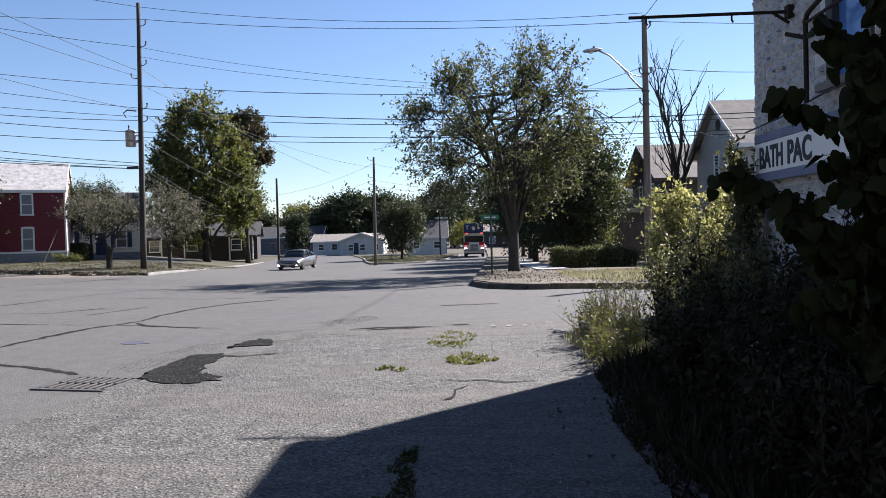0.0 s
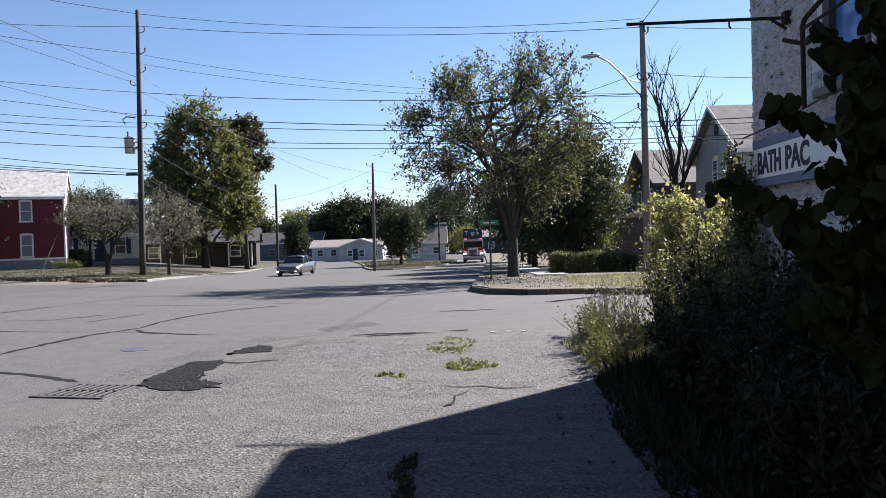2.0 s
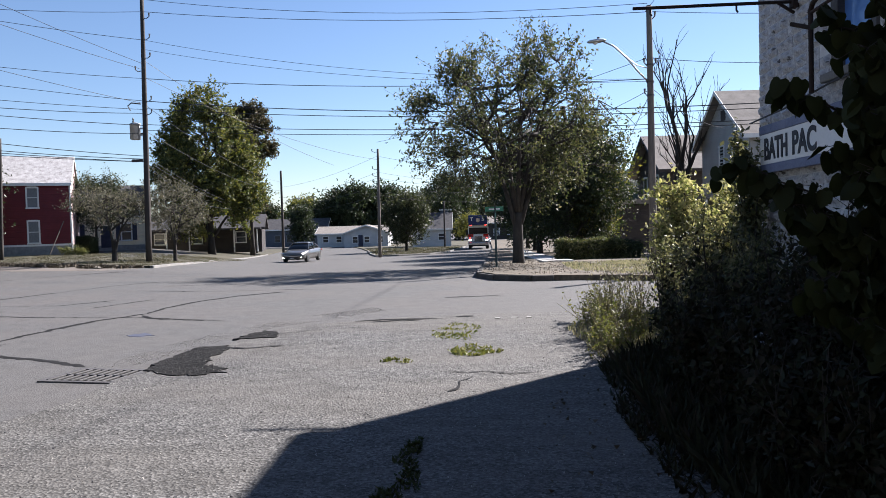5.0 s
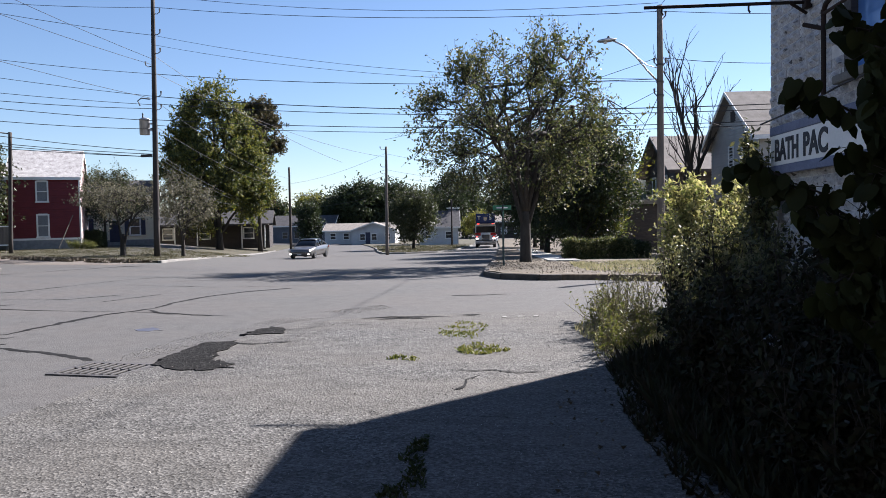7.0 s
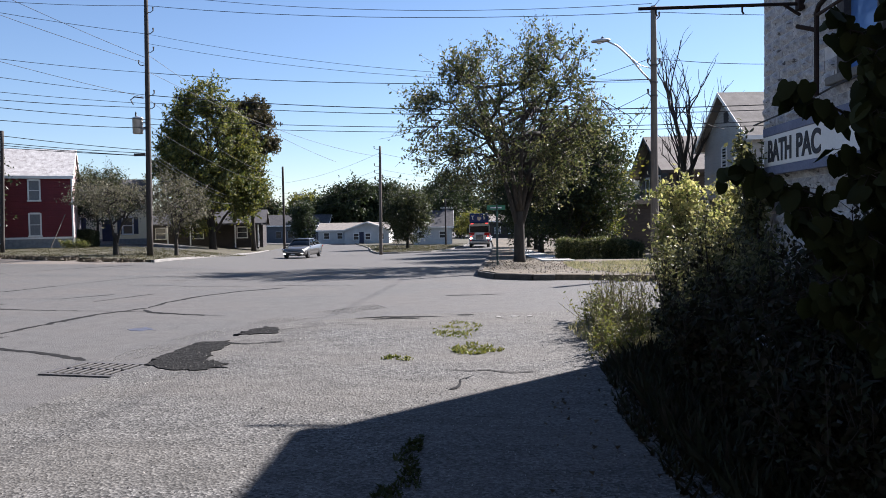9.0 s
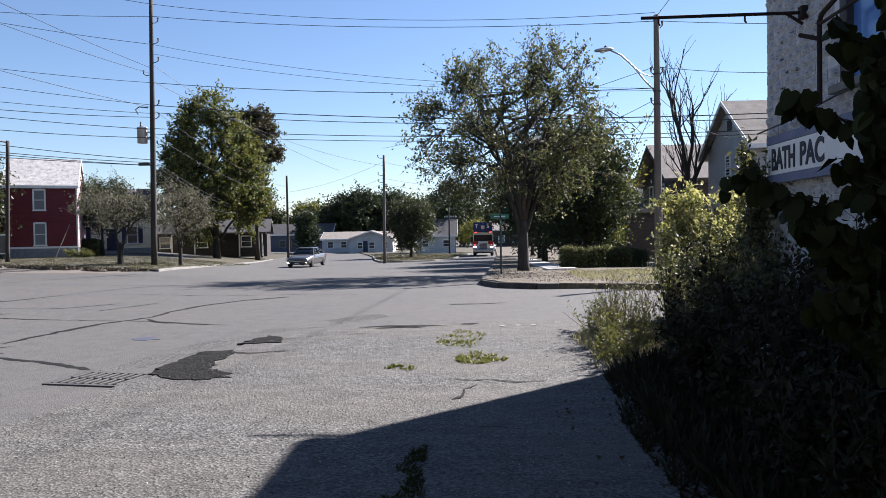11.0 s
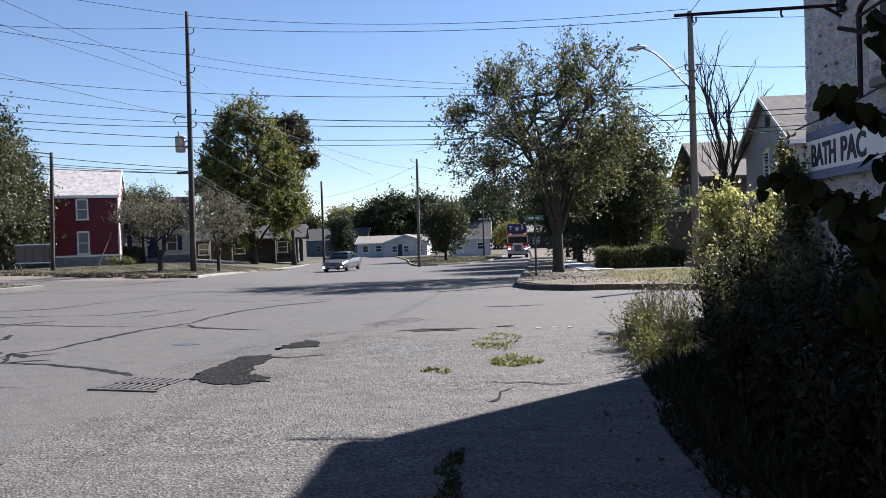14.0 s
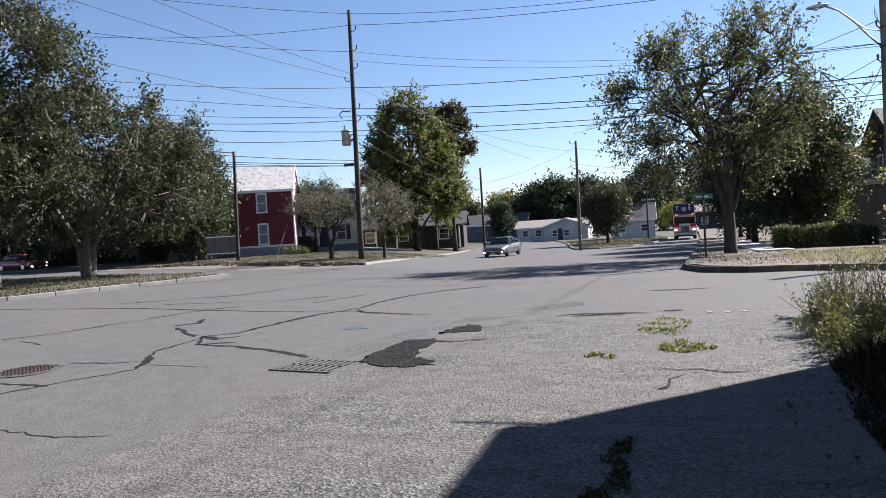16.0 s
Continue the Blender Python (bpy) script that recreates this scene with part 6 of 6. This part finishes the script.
# ---- unseen sky blockers behind the viewer ----
# Dark brick, so the added wall bounces and mirrors little light.
BACK_BRICK = mat("dull_brick", (0.05, 0.042, 0.038), (0.08, 0.068, 0.06), 3, 30, 0.9, bump=0.4)
# Wall and trees are added out of view to deepen the forecourt's shade.
part("sky_block_wall", Mesh().box(-12, -3.6, -0.2, 3.95, -3.2, 9.5), BACK_BRICK)
tagged(bpy.data.objects["sky_block_wall"], "unseen plain dark brick wall added to block sky light", "wall", kind="structure")
for i, (x, y) in enumerate(((-9, -9), (-17, -6), (-14, -18))):
    tree("sky_block_tree", (x, y, 0.0), 9, (6.5, 4.5, 4.5, 4.6), DARK_LEAF, 260, 50, 0.3, 400 + i, "unseen dense dark tree added to block sky light", r0=0.28, clump=0.5)


# ---- vehicles ----
def car_paint(name, c, rough=0.25, metal=0.0):
    m = mat(name, tuple(v * 0.94 for v in c), c, 2.0, 40, rough, metal, bump=0, coat=0.6)
    return m


RED_PAINT = car_paint("red_vehicle_paint", (0.42, 0.012, 0.01))
BODY_WHITE = car_paint("white_vehicle_paint", (0.75, 0.75, 0.74))
BLUE_PAINT = car_paint("deep_blue_paint", (0.006, 0.022, 0.11))
SILVER = car_paint("silver_grey_car_paint", (0.12, 0.115, 0.11), 0.3, 0.5)
CHROME = mat("chrome", (0.6, 0.6, 0.6), (0.72, 0.72, 0.72), 4, 40, 0.15, 1.0, bump=0)
TYRE = mat("tyre_rubber", (0.012, 0.012, 0.012), (0.03, 0.03, 0.03), 6, 60, 0.85, bump=0.2)
TINT = glass_mat("tinted_glass", (0.006, 0.007, 0.008), 0.08)
BLACK_TRIM = mat("black_trim", (0.012, 0.012, 0.013), (0.03, 0.03, 0.03), 5, 50, 0.6, bump=0.1)
LAMP_WHITE = glow_mat("lit_headlight", (1.0, 0.95, 0.85), 2.5)
LAMP_RED = glow_mat("lit_red_beacon", (0.9, 0.05, 0.04), 1.2)


def wheel(parent, x, y, r, w, spokes=8):
    m = Matrix.Translation((x, y, r)) @ pose(0, 0, 0, 0, 90, 0)
    wl = part("wheel", Mesh().lathe([(r * 0.6, -w / 2), (r * 0.93, -w / 2), (r, -w / 2 + 0.04), (r, w / 2 - 0.04), (r * 0.93, w / 2), (r * 0.6, w / 2)], 24, m), TYRE, parent, "black rubber tyre", True)
    rim = Mesh().lathe([(r * 0.6, -w / 2 + 0.02), (r * 0.62, w / 2 + 0.005), (r * 0.5, w / 2 - 0.04), (r * 0.22, w / 2 - 0.02), (r * 0.18, w / 2 + 0.02), (0.03, w / 2 + 0.03)], 20, m)
    rim.lathe([(r * 0.62, -w / 2 - 0.005), (r * 0.5, -w / 2 + 0.04), (r * 0.2, -w / 2 + 0.02), (0.03, -w / 2 - 0.02)], 20, m)
    part("rim", rim, CHROME, wl, "bright metal rim")
    for k in range(spokes):
        a = 2 * math.pi * k / spokes
        for s in (-1, 1):
            part("lug", Mesh().box(-0.02, -0.02, -0.02, 0.02, 0.02, 0.02, m @ Matrix.Translation((math.cos(a) * r * 0.36, math.sin(a) * r * 0.36, s * (w / 2 - 0.015)))), CHROME if r > 0.4 else BLACK_TRIM, wl)
    return wl


# ladder truck: front towards -y, body along +y, origin under the front bumper
truck = thing("ladder_fire_truck", (3.7, 90, ground(3.7, 90)), "red, white and blue ladder fire truck with its beacons lit", "fire truck", turn=-3)
part("cab", Mesh().prism([(-1.24, 0.95), (1.24, 0.95), (1.24, 2.72), (1.16, 2.85), (-1.16, 2.85), (-1.24, 2.72)], 0.62, 3.9), BODY_WHITE, truck)
for s in (-1, 1):
    part("side_panel", Mesh().block(s * 1.245, 0.75, 0.95, s * 1.262, 3.85, 1.72, 0.006), RED_PAINT, truck, "red lower cab side")
    part("stripe", Mesh().block(s * 1.247, 0.75, 0.98, s * 1.27, 3.85, 1.14, 0.004), BODY_WHITE, truck, "white reflective stripe")
    for y0, y1 in ((0.95, 1.75), (1.98, 2.6), (2.85, 3.6)):
        part("side_window", Mesh().block(s * 1.238, y0, 1.8, s * 1.256, y1, 2.6, 0.008), TINT, truck)
    for y0 in (1.9, 3.7):
        part("door_handle", Mesh().tube([(s * 1.3, y0, 1.3), (s * 1.33, y0, 1.45), (s * 1.3, y0, 1.62)], 0.015, 6), CHROME, truck)
    mir = part("mirror", Mesh().block(s * 1.3, 0.72, 1.8, s * 1.46, 0.84, 2.35, 0.03), BLACK_TRIM, truck)
    part("mirror_arm", Mesh().tube([(s * 1.22, 0.75, 2.4), (s * 1.38, 0.78, 2.38)], 0.015, 6), CHROME, mir)
    cl = part("headlight_cluster", Mesh().block(s * 0.78, 0.555, 1.02, s * 1.22, 0.62, 1.5, 0.02), CHROME, truck)
    part("headlight", Mesh().lathe([(0.09, 0), (0.085, 0.02)], 14, Matrix.Translation((s * 0.92, 0.55, 1.14)) @ pose(0, 0, 0, 90, 0, 0)), LAMP_WHITE, cl)
    part("headlight", Mesh().lathe([(0.09, 0), (0.085, 0.02)], 14, Matrix.Translation((s * 1.1, 0.55, 1.14)) @ pose(0, 0, 0, 90, 0, 0)), LAMP_WHITE, cl)
    part("warning_light", Mesh().block(s * 0.92, 0.53, 1.34, s * 1.1, 0.56, 1.42, 0.01), LAMP_RED, cl)
    part("front_panel", Mesh().block(s * 0.6, 0.585, 1.5, s * 1.235, 0.622, 1.84, 0.01), RED_PAINT, truck, "red nose panel")
part("windscreen", Mesh().block(-1.14, 0.595, 1.86, 1.14, 0.63, 2.62, 0.02), TINT, truck)
part("nose", Mesh().block(-0.6, 0.56, 0.95, 0.6, 0.64, 1.8, 0.03), BODY_WHITE, truck)
gr = part("grille", Mesh().block(-0.5, 0.53, 0.95, 0.5, 0.57, 1.62, 0.015), CHROME, truck)
for i in range(5):
    part("grille_slot", Mesh().box(-0.44, 0.515, 1.0 + i * 0.12, 0.44, 0.532, 1.07 + i * 0.12), BLACK_TRIM, gr)
part("bumper", Mesh().block(-1.25, 0.0, 0.52, 1.25, 0.62, 0.86, 0.04), CHROME, truck)
part("skirt", Mesh().block(-1.1, 0.2, 0.38, 1.1, 0.7, 0.55, 0.03), BLACK_TRIM, truck)
for s in (-1, 1):
    part("bumper_light", Mesh().lathe([(0.1, 0), (0.09, 0.03)], 14, Matrix.Translation((s * 0.75, -0.01, 0.7)) @ pose(0, 0, 0, 90, 0, 0)), CHROME, truck)
lb = part("light_bar", Mesh().block(-1.1, 0.8, 2.85, 1.1, 1.1, 2.98, 0.03), CHROME, truck)
for x in (-0.9, 0.9):
    part("beacon", Mesh().block(x - 0.12, 0.76, 2.87, x + 0.16, 0.98, 3.02, 0.03), LAMP_RED, lb)
part("pump_panel", Mesh().block(-1.22, 3.95, 0.7, 1.22, 5.1, 2.45, 0.03), STEEL, truck)
for s in (-1, 1):
    for k in range(6):
        part("gauge", Mesh().lathe([(0.09, 0), (0.09, 0.03), (0.07, 0.04)], 12, Matrix.Translation((s * 1.22, 4.2 + 0.3 * (k % 3), 1.2 + 0.4 * (k // 3))) @ pose(0, 0, 0, 0, s * 90, 0)), CHROME, truck)
part("body", Mesh().block(-1.24, 5.15, 0.75, 1.24, 10.4, 2.35, 0.03), BODY_WHITE, truck)
for s in (-1, 1):
    for k, (y0, y1, z0) in enumerate(((5.25, 6.2, 0.85), (6.35, 7.9, 1.45), (8.05, 9.2, 1.45), (9.3, 10.3, 0.85))):
        dr = part("locker_door", Mesh().block(s * 1.238, y0, z0, s * 1.258, y1, 2.25, 0.008), WHITE_PAINT if k % 2 else STEEL, truck)
        part("handle", Mesh().box(s * 1.258, y0 + 0.1, z0 + 0.08, s * 1.275, y1 - 0.1, z0 + 0.12), CHROME, dr)
part("chassis", Mesh().block(-0.6, 0.7, 0.45, 0.6, 10.3, 0.8, 0.03), BLACK_TRIM, truck)
part("tailboard", Mesh().block(-1.2, 10.4, 0.6, 1.2, 10.9, 0.72, 0.02), STEEL, truck)
part("hose_bed", Mesh().block(-1.1, 4.0, 2.45, 1.1, 5.6, 2.75, 0.04), RED_PAINT, truck)
for x in (-1.06, 1.06):
    wheel(truck, x, 1.75 + 0.3, 0.54, 0.36, 10)
    for dx in (0,):
        wheel(truck, x, 7.9, 0.54, 0.42, 10)
    part("wheel_arch", Mesh().tube([(x * 1.17, 2.05 + 0.66 * math.cos(a), 0.56 + 0.66 * math.sin(a)) for a in np.linspace(0.1, 3.04, 12)], 0.035, 6), CHROME, truck)
# bucket, boom, turntable
bk = part("bucket", Mesh().block(-1.15, -0.35, 3.05, 1.15, 0.95, 4.15, 0.05), BLUE_PAINT, truck, "blue rescue bucket")
part("bucket_floor", Mesh().block(-1.22, -0.42, 2.98, 1.22, 1.05, 3.06, 0.02), BLUE_PAINT, bk)
for word, x in (("T", -0.95), ("5", 0.45)):
    lettering(word, 0.62, BODY_WHITE, bk, Matrix.Translation((x, -0.355, 3.45)) @ pose(0, 0, 0, 90, 0, 0))
part("crest", Mesh().prism([(-0.2, 3.4), (0.0, 3.25), (0.2, 3.4), (0.22, 3.75), (-0.22, 3.75)], -0.37, -0.352), CHROME, bk, "pale shield emblem")
boom = part("boom", Mesh().block(-0.5, 1.0, 3.0, 0.5, 9.0, 3.12, 0.02).block(-0.5, 1.0, 3.72, -0.4, 9.0, 3.82, 0.02).block(0.4, 1.0, 3.72, 0.5, 9.0, 3.82, 0.02), BLUE_PAINT, truck, "blue lattice ladder boom")
for s in (-0.45, 0.45):
    for k in range(14):
        y0 = 1.1 + k * 0.55
        part("lattice_bar", Mesh().tube([(s, y0, 3.1), (s, y0 + 0.55 * (1 if k % 2 else 1), 3.75)] if k % 2 else [(s, y0, 3.75), (s, y0 + 0.55, 3.1)], 0.035, 5), BLUE_PAINT, boom)
for s in (-1, 1):
    pl_ = part("name_board", Mesh().block(s * 0.52, 4.2, 3.2, s * 0.56, 7.6, 3.66, 0.01), BODY_WHITE, boom, "white name board on the boom")
    txt = Matrix.Translation((s * 0.565, 4.3 if s > 0 else 7.5, 3.3)) @ pose(0, 0, 0, 90, 0, 90 * s)
    lettering("BATH FIRE & RESCUE", 0.33, BLACK_TRIM, pl_, txt, bold=0.003)
tt = part("turntable", Mesh().lathe([(0.95, 2.35), (0.95, 2.6), (0.6, 2.7), (0.6, 3.0)], 24, Matrix.Translation((0, 8.6, 0))), BLUE_PAINT, truck)
part("turntable_post", Mesh().block(-0.55, 8.4, 2.7, -0.35, 9.6, 3.7, 0.03).block(0.35, 8.4, 2.7, 0.55, 9.6, 3.7, 0.03), BLUE_PAINT, tt)
part("console", Mesh().block(0.5, 9.6, 2.6, 1.1, 10.2, 3.7, 0.04), BLUE_PAINT, tt)
part("rail", Mesh().tube([(-1.1, 10.3, 2.35), (-1.1, 10.3, 3.3), (1.1, 10.3, 3.3), (1.1, 10.3, 2.35)], 0.025, 6), CHROME, truck)


def loft(rows):
    """Cross-sections along y; each row: y and a list of half outline points (x, z) from the bottom to the top middle."""
    m = Mesh()
    n = None
    for y, half in rows:
        ring = [(x, y, z) for x, z in half] + [(-x, y, z) for x, z in reversed(half)]
        n = len(ring)
        m.v += ring
    for i in range(len(rows) - 1):
        for j in range(n):
            a, b = i * n + j, i * n + (j + 1) % n
            m.f.append((a, b, b + n, a + n))
    m.f += [tuple(reversed(range(n))), tuple((len(rows) - 1) * n + j for j in range(n))]
    return m


def sedan(at, turn, paint, label, scale=1.0):
    """Front towards -y; length 4.9 m."""
    c = thing("sedan", (at[0], at[1], ground(*at)), label, "car", "cars", turn)

    def sec(w, z0, zs, zt):
        return [(w * 0.86, z0), (w * 0.98, z0 + 0.12), (w, (z0 + zs) / 2), (w * 0.97, zs), (w * 0.8, zt), (w * 0.3, zt + 0.02)]
    part("body", loft([(0.0, sec(0.62, 0.34, 0.58, 0.62)), (0.1, sec(0.78, 0.22, 0.62, 0.7)), (0.45, sec(0.89, 0.2, 0.7, 0.78)), (1.2, sec(0.92, 0.2, 0.82, 0.9)), (1.6, sec(0.92, 0.2, 0.88, 0.95)), (3.9, sec(0.92, 0.2, 0.94, 0.98)), (4.5, sec(0.88, 0.24, 0.92, 0.98)), (4.82, sec(0.8, 0.32, 0.84, 0.9)), (4.9, sec(0.66, 0.4, 0.74, 0.78))]), paint, c, smooth=True)
    part("glasshouse", loft([(1.3, [(0.8, 0.88), (0.78, 0.9), (0.5, 0.91)]), (2.1, [(0.82, 0.9), (0.62, 1.38), (0.3, 1.41)]), (3.1, [(0.82, 0.92), (0.62, 1.4), (0.3, 1.43)]), (3.9, [(0.8, 0.94), (0.6, 1.22), (0.3, 1.25)]), (4.45, [(0.76, 0.95), (0.7, 0.97), (0.4, 0.98)])]), TINT, c, "dark tinted windows", True)
    part("roof", loft([(1.98, [(0.6, 1.36), (0.58, 1.4), (0.3, 1.42)]), (2.4, [(0.64, 1.38), (0.6, 1.43), (0.3, 1.46)]), (3.2, [(0.63, 1.38), (0.6, 1.43), (0.3, 1.46)]), (3.75, [(0.6, 1.27), (0.58, 1.31), (0.3, 1.33)])]), paint, c, smooth=True)
    for s in (-1, 1):
        part("pillar", Mesh().tube([(s * 0.84, 1.35, 0.88), (s * 0.64, 2.08, 1.38)], 0.03, 6).tube([(s * 0.84, 2.75, 0.92), (s * 0.64, 2.7, 1.4)], 0.03, 6).tube([(s * 0.8, 4.3, 0.96), (s * 0.62, 3.7, 1.3)], 0.045, 6), paint, c)
        part("headlight", Mesh().block(s * 0.5, 0.12, 0.56, s * 0.84, 0.3, 0.68, 0.03), LAMP_WHITE if s > 0 else CHROME, c)
        part("fog_light", Mesh().block(s * 0.52, 0.03, 0.34, s * 0.74, 0.14, 0.4, 0.02), LAMP_WHITE, c)
        part("mirror", Mesh().block(s * 0.9, 1.55, 0.92, s * 1.06, 1.7, 1.04, 0.03), paint, c)
        part("tail_light", Mesh().block(s * 0.5, 4.78, 0.74, s * 0.84, 4.86, 0.86, 0.02), RED_PAINT, c)
        wheel(c, s * 0.82, 0.95, 0.33, 0.22, 5)
        wheel(c, s * 0.82, 3.8, 0.33, 0.22, 5)
    gr = part("grille", Mesh().block(-0.46, 0.0, 0.36, 0.46, 0.06, 0.54, 0.02), BLACK_TRIM, c)
    part("badge_bar", Mesh().block(-0.44, -0.015, 0.44, 0.44, 0.01, 0.47, 0.005), CHROME, gr)
    part("number_plate", Mesh().block(-0.16, -0.03, 0.3, 0.16, -0.01, 0.36, 0.004), WHITE_PAINT, c)
    return c


sedan((-11.5, 54.6), -7, SILVER, "silver-grey four-door sedan on the road")
sedan((6.4, 128.0), 178, BODY_WHITE, "distant white parked sedan on the street")
sedan((-51, 52.5), 80, car_paint("dark_red_car_paint", (0.16, 0.02, 0.02)), "dark red sedan parked across the side street")
